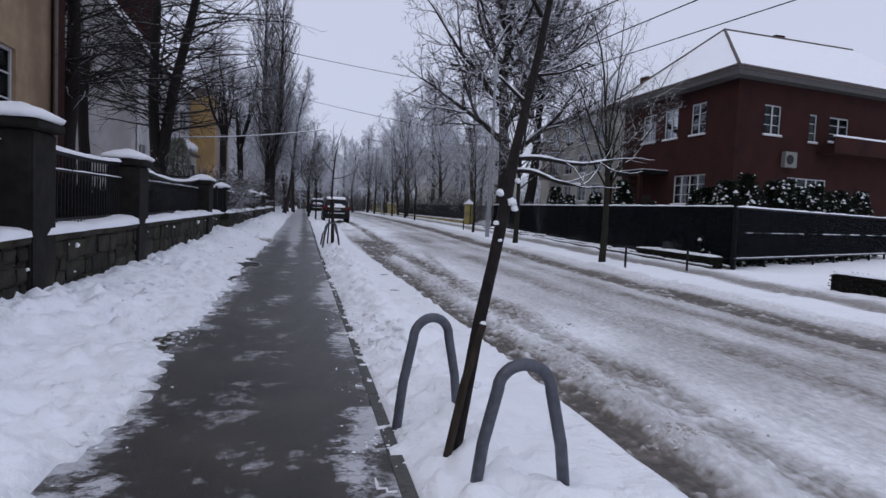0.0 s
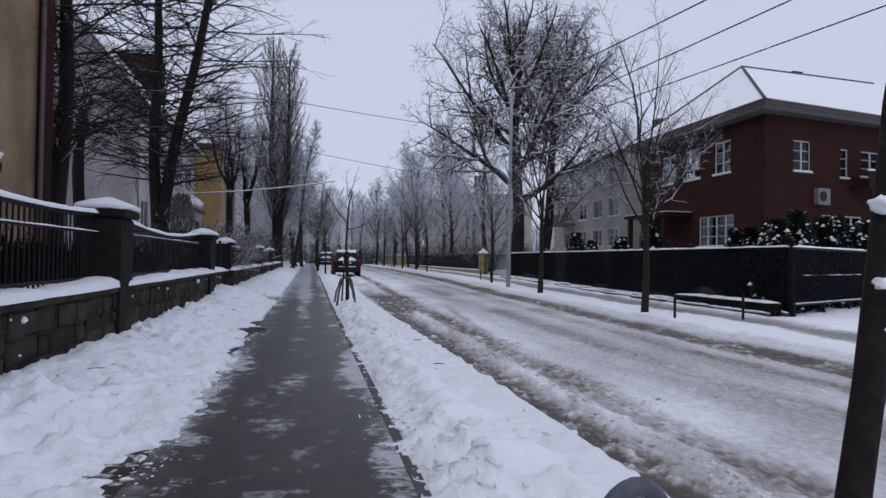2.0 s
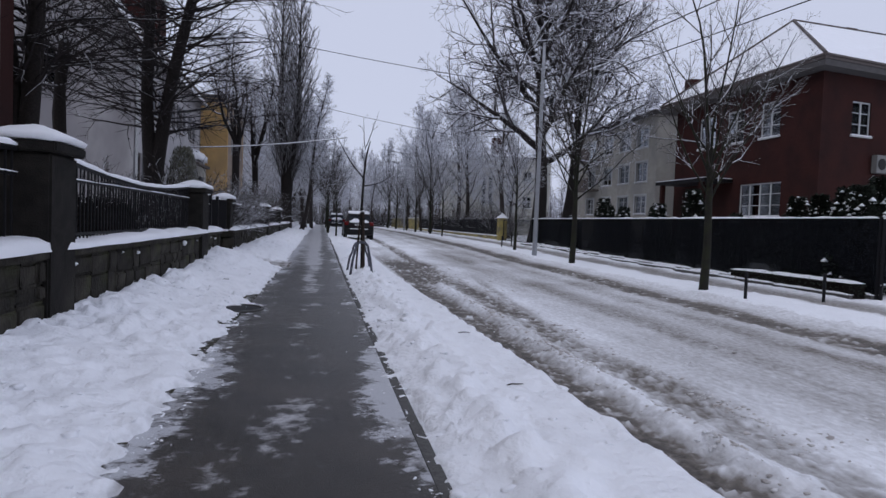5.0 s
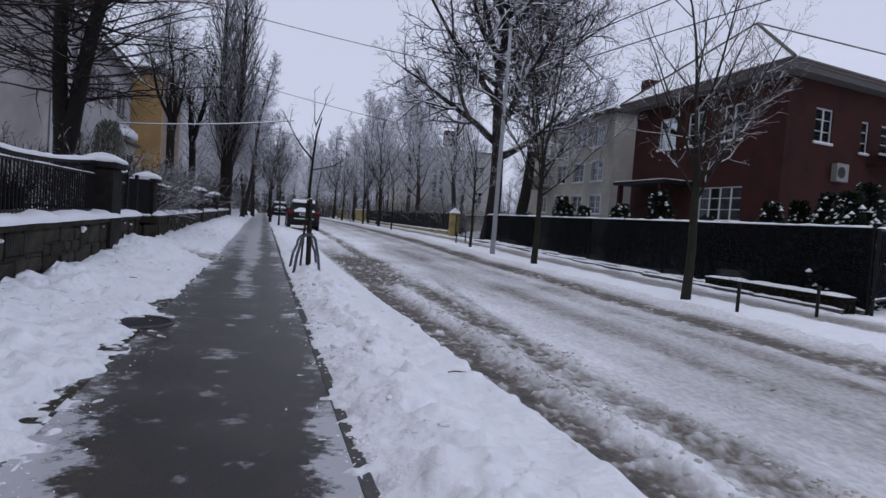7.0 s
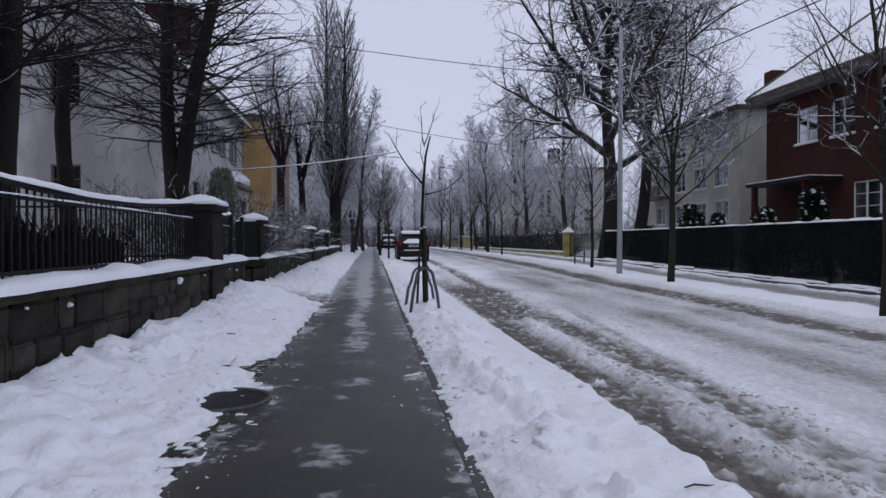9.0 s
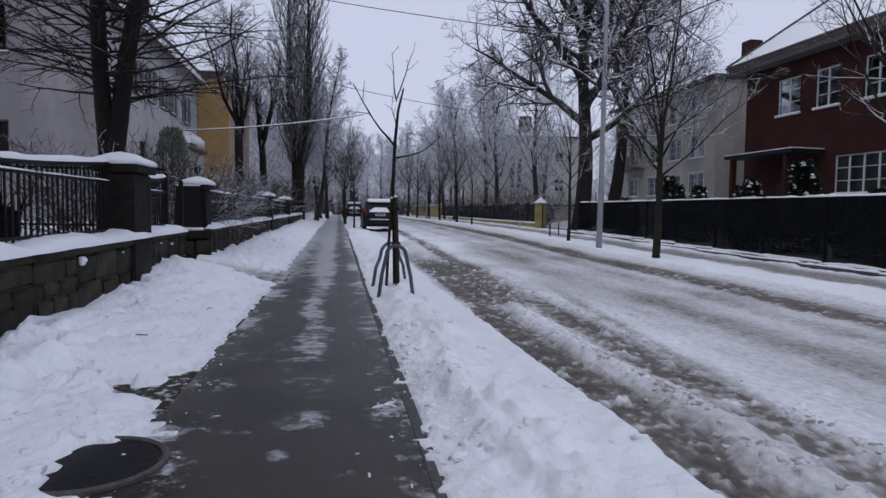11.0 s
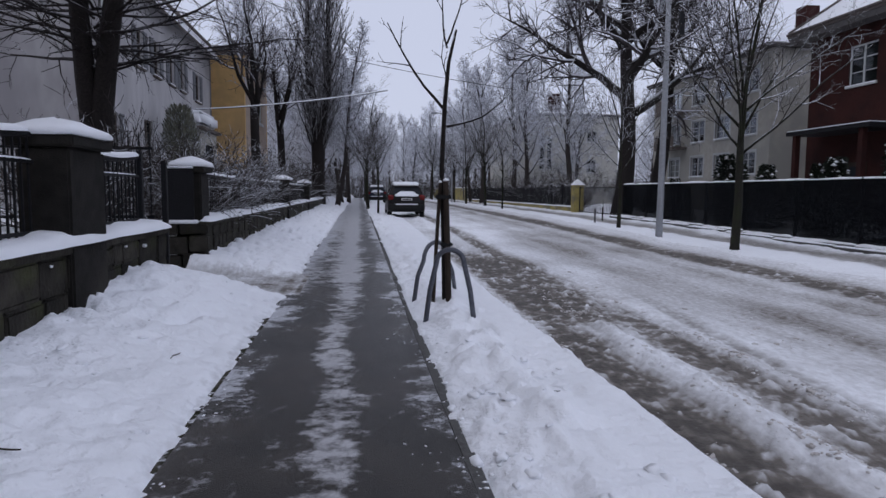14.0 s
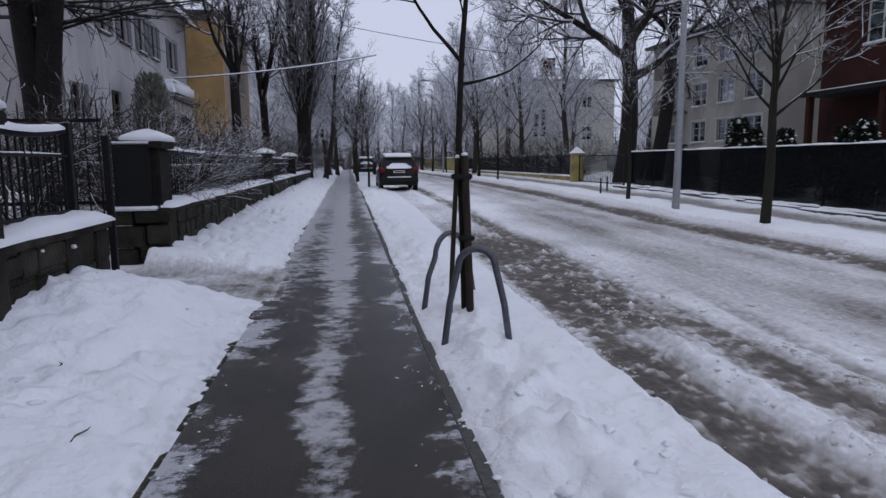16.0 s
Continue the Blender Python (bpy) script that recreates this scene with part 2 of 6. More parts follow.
# snow sheet that turns to brown slush where wheels and feet have been
SHEET = material("snow_sheet", (0.9, 0.915, 0.95), 0.6, vary=0.03, scale=2.5)
n_, l_ = SHEET.node_tree.nodes, SHEET.node_tree.links
p_ = n_["Principled BSDF"]
at_ = n_.new("ShaderNodeAttribute")
at_.attribute_name = "slush"
fn_ = n_.new("ShaderNodeTexNoise")
fn_.inputs["Scale"].default_value, fn_.inputs["Detail"].default_value = 15.0, 8
mpp_ = n_.new("ShaderNodeMapping")
mpp_.inputs["Scale"].default_value = (1, 0.7, 1)
l_.new(n_["Texture Coordinate"].outputs["Object"], mpp_.inputs[0])
l_.new(mpp_.outputs[0], fn_.inputs[0])
md_ = n_.new("ShaderNodeMath")
md_.operation = "MULTIPLY_ADD"
l_.new(fn_.outputs[0], md_.inputs[0])
md_.inputs[1].default_value = 0.6
st_ = n_.new("ShaderNodeTexNoise")
st_.inputs["Scale"].default_value, st_.inputs["Detail"].default_value = 5.0, 5
mps_ = n_.new("ShaderNodeMapping")
mps_.inputs["Scale"].default_value = (4.5, 0.12, 1)
mps_.inputs["Rotation"].default_value = (0, 0, 0.03)
l_.new(n_["Texture Coordinate"].outputs["Object"], mps_.inputs[0])
l_.new(mps_.outputs[0], st_.inputs[0])
ma_ = n_.new("ShaderNodeMath")
ma_.operation = "MULTIPLY_ADD"
l_.new(st_.outputs[0], ma_.inputs[0])
ma_.inputs[1].default_value = 0.32
l_.new(at_.outputs["Fac"], ma_.inputs[2])
l_.new(ma_.outputs[0], md_.inputs[2])
cr_ = n_.new("ShaderNodeMapRange")
cr_.inputs[1].default_value, cr_.inputs[2].default_value = 0.62, 1.42
l_.new(md_.outputs[0], cr_.inputs[0])
mx_ = n_.new("ShaderNodeMix")
mx_.data_type = "RGBA"
l_.new(cr_.outputs[0], mx_.inputs[0])
l_.new(p_.inputs["Base Color"].links[0].from_socket, mx_.inputs[6])
mx_.inputs[7].default_value = (0.19, 0.17, 0.15, 1)
wet_ = n_.new("ShaderNodeMapRange")
wet_.inputs[1].default_value, wet_.inputs[2].default_value = 1.38, 1.75
l_.new(md_.outputs[0], wet_.inputs[0])
mw_ = n_.new("ShaderNodeMix")
mw_.data_type = "RGBA"
l_.new(wet_.outputs[0], mw_.inputs[0])
l_.new(mx_.outputs[2], mw_.inputs[6])
mw_.inputs[7].default_value = (0.085, 0.075, 0.066, 1)
l_.new(mw_.outputs[2], p_.inputs["Base Color"])
b1_ = n_.new("ShaderNodeTexNoise")
b1_.inputs["Scale"].default_value, b1_.inputs["Detail"].default_value = 16.0, 5
l_.new(n_["Texture Coordinate"].outputs["Object"], b1_.inputs[0])
vo_ = n_.new("ShaderNodeTexVoronoi")
vo_.feature = "SMOOTH_F1"
vo_.inputs["Scale"].default_value, vo_.inputs["Detail"].default_value = 7.0, 1.0
wv_ = n_.new("ShaderNodeMix")
wv_.data_type = "RGBA"
wv_.inputs[0].default_value = 0.12
l_.new(n_["Texture Coordinate"].outputs["Object"], wv_.inputs[6])
l_.new(b1_.outputs["Color"], wv_.inputs[7])
l_.new(wv_.outputs[2], vo_.inputs["Vector"])
mm_ = n_.new("ShaderNodeTexNoise")
mm_.inputs["Scale"].default_value, mm_.inputs["Detail"].default_value = 1.3, 3
l_.new(n_["Texture Coordinate"].outputs["Object"], mm_.inputs[0])
mk_ = n_.new("ShaderNodeMapRange")
mk_.inputs[1].default_value, mk_.inputs[2].default_value, mk_.inputs[3].default_value, mk_.inputs[4].default_value = 0.42, 0.6, -0.15, -1.3
l_.new(mm_.outputs[0], mk_.inputs[0])
hv_ = n_.new("ShaderNodeMath")
hv_.operation = "MULTIPLY_ADD"
l_.new(vo_.outputs["Distance"], hv_.inputs[0])
l_.new(mk_.outputs[0], hv_.inputs[1])
l_.new(b1_.outputs[0], hv_.inputs[2])
bb_ = n_.new("ShaderNodeBump")
bb_.inputs["Strength"].default_value, bb_.inputs["Distance"].default_value = 0.6, 0.045
l_.new(hv_.outputs[0], bb_.inputs["Height"])
l_.new(bb_.outputs[0], p_.inputs["Normal"])

# ---- mesh helpers ----


def thing(name, place, label="", category="", group="", kind="", turn=0.0):
    ob = new(name)
    ob.empty_display_size = 0.2
    ob.location, ob.rotation_euler = place, (0, 0, radians(turn))
    return tagged(ob, label, category, group, kind)


def part(name, bm, mat, parent=None, label="", smooth=False):
    """Links a bmesh, or lists of corners and faces, as one mesh object under its thing."""
    if isinstance(bm, bpy.types.Mesh):
        me = bm
    else:
        me = bpy.data.meshes.new(name)
        if isinstance(bm, tuple):
            me.from_pydata([tuple(v) for v in bm[0]], [], bm[1])
        else:
            bm.normal_update()
            bm.to_mesh(me)
            bm.free()
        if mat:
            me.materials.append(mat)
        if smooth:
            me.polygons.foreach_set("use_smooth", [True] * len(me.polygons))
    ob = new(name, me)
    if parent:
        ob.parent = parent
    if label:
        ob["label"] = label
    return ob


def box(bm, x0, x1, y0, y1, z0, z1, bevel=0.0):
    vs = [bm.verts.new(p) for p in ((x0, y0, z0), (x1, y0, z0), (x1, y1, z0), (x0, y1, z0), (x0, y0, z1), (x1, y0, z1), (x1, y1, z1), (x0, y1, z1))]
    fs = [bm.faces.new([vs[i] for i in f]) for f in ((3, 2, 1, 0), (4, 5, 6, 7), (0, 1, 5, 4), (1, 2, 6, 5), (2, 3, 7, 6), (3, 0, 4, 7))]
    if bevel:
        es = list({e for f in fs for e in f.edges})
        bmesh.ops.bevel(bm, geom=es, offset=bevel, segments=2, affect="EDGES")
    return bm


def boxes(*rows, bevel=0.0):
    bm = bmesh.new()
    for r in rows:
        box(bm, *r, bevel=bevel)
    return bm


class Tubes:
    """Tapered tubes gathered into one list of corners and faces."""

    def __init__(self):
        self.v, self.f = [], []

    def add(self, pts, radii, sides, cap=True):
        base = len(self.v)
        prev = None
        for i, p in enumerate(pts):
            d = (pts[min(i + 1, len(pts) - 1)] - pts[max(i - 1, 0)]).normalized()
            if prev is None:
                ref = Vector((1, 0, 0)) if abs(d.x) < 0.8 else Vector((0, 1, 0))
                u = d.cross(ref).normalized()
            else:
                u = (prev - d * prev.dot(d)).normalized()
            prev = u
            w = d.cross(u)
            for k in range(sides):
                a = 2 * math.pi * k / sides
                self.v.append(p + (u * math.cos(a) + w * math.sin(a)) * radii[i])
        for i in range(len(pts) - 1):
            a, b = base + i * sides, base + (i + 1) * sides
            for k in range(sides):
                k2 = (k + 1) % sides
                self.f.append((a + k, a + k2, b + k2, b + k))
        if cap and sides > 3:
            self.f.append(tuple(base + k for k in reversed(range(sides))))
            self.f.append(tuple(base + (len(pts) - 1) * sides + k for k in range(sides)))

    def data(self):
        return (self.v, self.f)


def tube(pts, radius, sides=8):
    t = Tubes()
    pts = [Vector(p) for p in pts]
    t.add(pts, radius if isinstance(radius, (list, tuple)) else [radius] * len(pts), sides)
    return t.data()


# ---- value noise over arrays ----
TABLE = np.random.default_rng(7).random((256, 256))


def vnoise(x, y, k=0):
    x, y = np.asarray(x, float) + 37.3 * k, np.asarray(y, float) + 91.7 * k
    xi, yi = np.floor(x).astype(int), np.floor(y).astype(int)
    fx, fy = x - xi, y - yi
    fx, fy = fx * fx * (3 - 2 * fx), fy * fy * (3 - 2 * fy)
    a, b = TABLE[xi % 256, yi % 256], TABLE[(xi + 1) % 256, yi % 256]
    c, d = TABLE[xi % 256, (yi + 1) % 256], TABLE[(xi + 1) % 256, (yi + 1) % 256]
    return (a * (1 - fx) + b * fx) * (1 - fy) + (c * (1 - fx) + d * fx) * fy - 0.5


def fbm(x, y, k=0, octaves=4):
    s, amp = 0, 1.0
    for i in range(octaves):
        s = s + amp * vnoise(x * 2**i, y * 2**i, k + i)
        amp *= 0.5
    return s


def step(a, b, x):
    t = np.clip((x - a) / (b - a), 0, 1)
    return t * t * (3 - 2 * t)


# ---- ground ----
def left_level(y):
    return np.interp(y, [0, 7, 20, 30, 45, 70], [0.0, 0.0, -0.1, -0.05, 0.03, 0.1])


def right_level(y):
    return np.interp(y, [-5, 13, 20, 30, 36, 46, 70], [-0.46, -0.42, -0.35, -0.26, -0.13, -0.03, 0.08])


def paved(x, y):
    """The hard surface under the snow."""
    le, ri = left_level(y), right_level(y)
    z = le + (ri - 0.04 - le) * step(1.66, 1.84, x)
    z = z + 0.06 * step(8.7, 8.9, x)
    way = step(21.7, 22.0, y) * (1 - step(24.2, 24.4, y))
    yard = 0.55 * step(-2.55, -2.62, x) * (1 - way) + 0.5 * step(-2.8, -6.0, x) * way
    return z + yard


def ice_left(x, y):
    """How much ice lies on the walked strip."""
    centre = -0.15 + 0.14 * fbm(0 * x, y * 0.5, 8)
    width = 0.19 + 0.08 * fbm(0 * x, y * 2.0, 62, 3)
    ragged = 0.3 * fbm(x * 4.0, y * 4.5, 63, 4)
    mid = np.exp(-(((x - centre) / width) ** 2)) * np.interp(y, [0, 9, 12, 15, 18], [0.1, 0.22, 0.4, 0.6, 0.78]) * np.where(y < 16, 0.25 + 1.15 * step(-0.12, 0.2, fbm(x * 1.1, y * 1.6, 47, 3)), 1.0)
    side = 0.3 * step(0.2, 0.55, x) * np.interp(y, [0, 13, 16], [1, 1, 0.45]) + 0.26 * step(-0.5, -0.85, x) * np.interp(y, [12, 15], [1, 0.45])
    far = 0.2 * step(19, 26, y) + 0.3 * step(26, 38, y) + 0.42 * step(19, 27, y) * step(0.15, -0.35, x)
    side = side + 0.2 * step(6.8, 4.2, y)
    return mid + side + ragged + 0.35 * fbm(x * 2.6, y * 1.6, 9) + np.interp(y, [12, 15], [0.1, 0.03]) + far


def rim_left(x, y):
    """Crumbs of snow scraped to both rims of the walked strip."""
    near = np.interp(y, [0, 12, 15, 22, 30], [1, 1, 0.72, 0.8, 1.0])
    right = 0.54 * step(-0.05, 0.6, x) * near
    left = 0.56 * step(-0.2, -0.9, x) * near
    return 0.05 + right + left + 0.34 * fbm(x * 1.6, y * 0.8, 41, 3) + 0.3 * fbm(x * 5, y * 5, 64, 4)


def snow_depth(x, y):
    """How deep the snow lies on the hard surface, and how dirty it is; below nought the ground is bare."""
    soft = fbm(x * 1.1, y * 1.1, 1, 3) * 0.07
    clods = step(0.02, 0.36, vnoise(x * 5.0, y * 5.0, 2)) * 0.062 + step(-0.05, 0.3, vnoise(x * 9, y * 9, 3)) * 0.052 + step(-0.05, 0.4, vnoise(x * 18, y * 18, 43)) * 0.022
    trodden = np.clip(0.62 + 2.2 * fbm(x * 0.8, y * 0.5, 6, 3), 0.28, 1)
    trodden = np.maximum(trodden, np.clip(1.1 - 1.3 * np.abs(x - 0.75), 0, 0.9) * (y < 30))
    pits = step(0.12, 0.42, vnoise(x * 3.4, y * 2.6, 7)) * 0.085 + step(0.2, 0.42, vnoise(x * 8, y * 7, 17)) * 0.06
    lump = soft + trodden * (clods - pits)
    fine = fbm(x * 16, y * 16, 5, 3)
    # bank along the garden wall
    edge = -0.87 + 0.12 * fbm(0 * x, y * 0.9, 3) + 0.2 * fbm(x * 3.5, y * 3.5, 4) - 0.22 * np.exp(-(((y - 6.6) / 0.8) ** 2))
    edge = edge - 0.42 * np.exp(-(((y - 13.9) / 0.42) ** 2)) - 0.16 * np.exp(-(((y - 11.2) / 0.4) ** 2)) - 0.26 * np.exp(-(((y - 12.9) / 0.45) ** 2))
    edge = edge - 0.32 * np.exp(-(((y - 15.1) / 0.3) ** 2)) + 0.14 * vnoise(x * 9, y * 9, 44) + 0.1 * vnoise(x * 15, y * 15, 45)
    edge = np.where(y > 14.6, -0.93 + 0.35 * (edge + 0.87), edge)
    edge = edge - 0.6 * np.exp(-(((y - 15.35) / 0.3) ** 2)) * step(-0.3, 0.25, fbm(x * 4, y * 4, 46) + 0.1)
    d = edge - x
    bank = np.where(d > -0.02, 0.012 + 0.05 * step(0, 0.1, d) + 0.15 * step(0.1, 1.5, d) + lump * step(-0.02, 0.35, d), -0.03)
    bank = bank + (0.2 * np.exp(-(((y - 20.7) / 0.9) ** 2)) + 0.05 * step(14, 17, y)) * step(0.1, 0.7, d)
    path = step(21.6, 21.85, y) * (1 - step(23.4, 23.9, y))
    bank = bank * (1 - path) + path * (0.008 + 0.03 * fine)
    # crumbs at both rims of the walked strip
    rim = 0.78 * step(0.08, 0.62, x) * np.interp(y, [0, 14, 17], [1, 1, 0.5]) + 0.72 * step(-0.4, -0.9, x) * np.interp(y, [0, 14, 16], [1, 1, 0.55])
    crumbs = 0.7 * vnoise(x * 9, y * 7, 12) + fbm(x * 17, y * 12, 18, 2) + 0.35 * fbm(x * 1.5, y * 0.9, 19, 2) + rim - 0.95
    walked = np.where(crumbs > 0.12, np.minimum(crumbs * 0.03, 0.008), -0.035)
    # verge
    edge2 = 0.6 + 0.06 * fbm(0 * x, y * 1.3, 13) + 0.1 * fbm(x * 5, y * 5, 14) * np.interp(y, [0, 13, 16], [1, 1, 0.4])
    kerb = np.interp(y, [0, 6.5, 9, 12, 15.5, 17.5, 19, 21, 30], [1.8, 1.79, 1.95, 1.97, 2.14, 2.1, 1.98, 1.84, 2.05]) + 0.07 * fbm(0 * x, y * 0.8, 15) + 0.06 * fbm(x * 6, y * 6, 16)
    e, g = x - edge2, kerb - x
    verge = 0.012 + 0.055 * step(0, 0.4, e) + lump * step(0.02, 0.45, e) * (1 - 0.75 * step(1.1, 1.4, x))
    crisp = step(-0.02, 0.1, vnoise(x * 7.5, y * 7.5, 66)) * 0.036 + step(0.0, 0.14, vnoise(x * 13, y * 13, 67)) * 0.028
    verge = verge + crisp * step(0.03, 0.12, e) * (1 - step(0.35, 0.75, e)) * step(-0.15, 0.3, fbm(x * 0.9, y * 0.7, 68, 3) + 0.35 * np.exp(-(((y - 6.3) / 1.2) ** 2)))
    # carriageway ruts
    wob = 0.14 * fbm(0 * x, y * 0.16, 20) + 0.05 * fbm(x, y * 1.2, 24)

    def rut(c, w):
        return np.exp(-(((x - c - wob) / w) ** 4))

    patch = step(19.8, 21.8, y) * (1 - step(27, 31, y)) * step(2.05, 2.3, x) * (1 - step(3.3, 4.0, x + 0.5 * fbm(x, y, 25)))
    worn = np.maximum.reduce([rut(2.42, 0.32) * 1.1 * (1 - 0.8 * step(27, 33, y)), rut(3.42, 0.27) * np.interp(y, [8, 12, 16], [0.55, 0.75, 1.15]) * (0.85 + 0.7 * fbm(x, y * 0.4, 21)), 1.15 * patch, 0.5 * np.exp(-(((x - 3.1 - 0.09 * (y - 10)) / 0.12) ** 4)) * step(9, 11, y) * (1 - step(20, 24, y)), 0.85 * rut(7.95, 0.5), 0.22 * rut(5.4, 0.3), 0.25 * rut(6.7, 0.25)])
    rough = fbm(x * 1.5, y * 0.5, 22)
    churn = fbm(x * 8, y * 5, 23, 4)
    grain = fbm(x * 13, y * 10, 69, 3)
    road = 0.045 * grain * (0.15 + worn) + 0.05 * (1 - 1.15 * worn) + 0.03 * rough + 0.07 * churn * (0.25 + worn) + 0.012 * fine
    road = road + (0.07 + 0.06 * churn) * np.exp(-(((x - 2.9 - wob) / 0.15) ** 2)) * (1 - patch)
    road = np.maximum(road, 0.006 + 0.012 * fine)
    # far verge and trodden footway
    far = 0.06 + soft + 0.4 * trodden * (clods - pits)
    trod = np.exp(-(((x - 11.3 - 0.3 * fbm(0 * x, y * 0.3, 27)) / 0.7) ** 4))
    far = far - 0.05 * trod
    z = np.where(x < -0.72, np.maximum(bank, np.where(x > -1.5, walked, -1)), walked)
    z = np.where(x > 0.45, np.where(e > 0, verge, walked), z)
    onroad = step(-0.03, 0.06, -g) * (x > 1.2)
    z = z * (1 - onroad) + road * onroad
    w3 = step(8.4, 8.8, x + 0.2 * rough)
    z = z * (1 - w3) + far * w3
    z = np.where(x < -2.6, 0.06 + 0.4 * lump, z)
    dirt = onroad * (1 - w3) * np.clip(0.35 + 0.22 * step(3.7, 5.0, x) - 0.2 * step(28, 38, y) * step(6.5, 4.5, x) + 0.85 * worn + 0.32 * rough - (0.9 * np.maximum(churn, 0) + 1.0 * np.maximum(grain, 0)) * worn, 0, 1.3) + w3 * (x < 13) * (0.1 + 0.75 * trod + 0.3 * np.exp(-(((x - 8.75) / 0.3) ** 2)))
    dirt = dirt + 0.3 * ((x > -0.8) & (x < 0.55)) + path * (0.62 + 0.5 * fbm(x * 2, y * 3, 65)) * ((x < -0.7) & (x > -4)) + 0.25 * np.exp(-((d / 0.08) ** 2)) * (x < -0.5)
    return z, dirt


def axis(*runs):
    out = []
    for a, b, s in runs:
        out.extend(np.arange(a, b - 1e-6, s))
    return np.array(out + [runs[-1][1]])


def sheet(name, xs, ys, height, mat, attribute=None, kind="structure", label="", category=""):
    X, Y = np.meshgrid(xs, ys)
    Z = height(X, Y)
    nx, ny = len(xs), len(ys)
    co = np.stack([X, Y, Z], -1).reshape(-1, 3)
    i = (np.arange(ny - 1)[:, None] * nx + np.arange(nx - 1)[None]).reshape(-1)
    quads = np.stack([i, i + 1, i + nx + 1, i + nx], -1).astype(np.int32)
    me = bpy.data.meshes.new(name)
    me.vertices.add(len(co))
    me.vertices.foreach_set("co", co.astype(np.float32).reshape(-1))
    me.loops.add(quads.size)
    me.loops.foreach_set("vertex_index", quads.reshape(-1))
    me.polygons.add(len(quads))
    me.polygons.foreach_set("loop_start", np.arange(0, quads.size, 4, dtype=np.int32))
    me.polygons.foreach_set("use_smooth", np.ones(len(quads), dtype=bool))
    me.update(calc_edges=True)
    if attribute is not None:
        for key, rule in attribute.items():
            a = me.attributes.new(key, "FLOAT", "POINT")
            a.data.foreach_set("value", rule(X, Y).astype(np.float32).reshape(-1))
    me.materials.append(mat)
    return tagged(new(name, me), label, category, "", kind)


ys_fine = axis((2.6, 14, 0.036), (14, 25, 0.05), (25, 36, 0.12), (36, 64, 0.25), (64, 130, 3), (130, 1500, 80))
ys_all = np.concatenate([np.arange(-60, 2.5, 2.5), ys_fine])
xs_all = axis((-700, -30, 60), (-30, -4, 2), (-4, -2.66, 0.25), (-2.66, -2.5, 0.04), (-2.5, 3.7, 0.036), (3.7, 4.2, 0.05), (4.2, 9.5, 0.1), (9.5, 13, 0.16), (13, 40, 1.5), (40, 760, 60))
sheet("ground", xs_all, ys_all, lambda x, y: paved(x, y) + snow_depth(x, y)[0], SHEET, {"slush": lambda x, y: snow_depth(x, y)[1]}, "structure", "trodden snow with brown slush ruts along the carriageway", "snow")
sheet("pavement", axis((-0.9, 0.54, 0.036)), axis((-8, 2, 1.0), (2, 26, 0.045), (26, 60, 0.25), (60, 130, 2)), lambda x, y: left_level(y) + 0 * x, ASPHALT, {"slush": ice_left, "rim": rim_left}, "structure", "wet dark asphalt footway with patches of ice", "footway")
sheet("lawn", axis((-2.45, -0.9, 0.31)), axis((-8, 130, 1.0)), lambda x, y: left_level(y) - 0.006 + 0 * x, SOIL, None, "structure", "bare dark soil and thin grass under the snow bank", "ground")
sheet("road", axis((1.84, 8.78, 0.4)), axis((-8, 130, 1.0)), lambda x, y: right_level(y) - 0.04 + 0 * x, ROADWAY, None, "structure", "wet brown asphalt carriageway under slush", "road")


# ---- loose crumbs of snow and slush ----
ico = bmesh.new()
bmesh.ops.create_icosphere(ico, subdivisions=1, radius=1.0)
ico_v = np.array([v.co[:] for v in ico.verts])
ico_f = np.array([[v.index for v in f.verts] for f in ico.faces])
ico_b = bmesh.new()
bmesh.ops.create_icosphere(ico_b, subdivisions=2, radius=1.0)
fat_v = np.array([v.co[:] for v in ico_b.verts])
fat_f = np.array([[v.index for v in f.verts] for f in ico_b.faces])


def strew(name, x, y, size, mat, label, seed, big=False, squash=0.55, sink=0.25):
    """Uneven lumps lying on the snow or the asphalt, all in one mesh."""
    g = np.random.default_rng(seed)
    tv, tf = (fat_v, fat_f) if big else (ico_v, ico_f)
    n, m = len(x), len(tv)
    z = np.maximum(paved(x, y) + snow_depth(x, y)[0], paved(x, y))
    shape = 1 + g.uniform(-0.42, 0.42, (n, m, 1))
    ang = g.uniform(0, 6.283, n)
    ax = g.uniform(0.7, 1.4, n)
    P = tv[None] * shape
    px_, py_, pz_ = P[..., 0] * ax[:, None], P[..., 1] / ax[:, None], P[..., 2] * squash
    c, s_ = np.cos(ang)[:, None], np.sin(ang)[:, None]
    co = np.stack([x[:, None] + size[:, None] * (px_ * c - py_ * s_), y[:, None] + size[:, None] * (px_ * s_ + py_ * c), (z + size * sink)[:, None] + size[:, None] * pz_], -1).reshape(-1, 3)
    tris = (tf[None] + (np.arange(n) * m)[:, None, None]).reshape(-1, 3).astype(np.int32)
    me = bpy.data.meshes.new(name)
    me.vertices.add(len(co))
    me.vertices.foreach_set("co", co.astype(np.float32).reshape(-1))
    me.loops.add(tris.size)
    me.loops.foreach_set("vertex_index", tris.reshape(-1))
    me.polygons.add(len(tris))
    me.polygons.foreach_set("loop_start", np.arange(0, tris.size, 3, dtype=np.int32))
    me.polygons.foreach_set("use_smooth", np.ones(len(tris), dtype=bool))
    me.update(calc_edges=True)
    me.materials.append(mat)
    return tagged(new(name, me), label, "snow", "", "stuff")


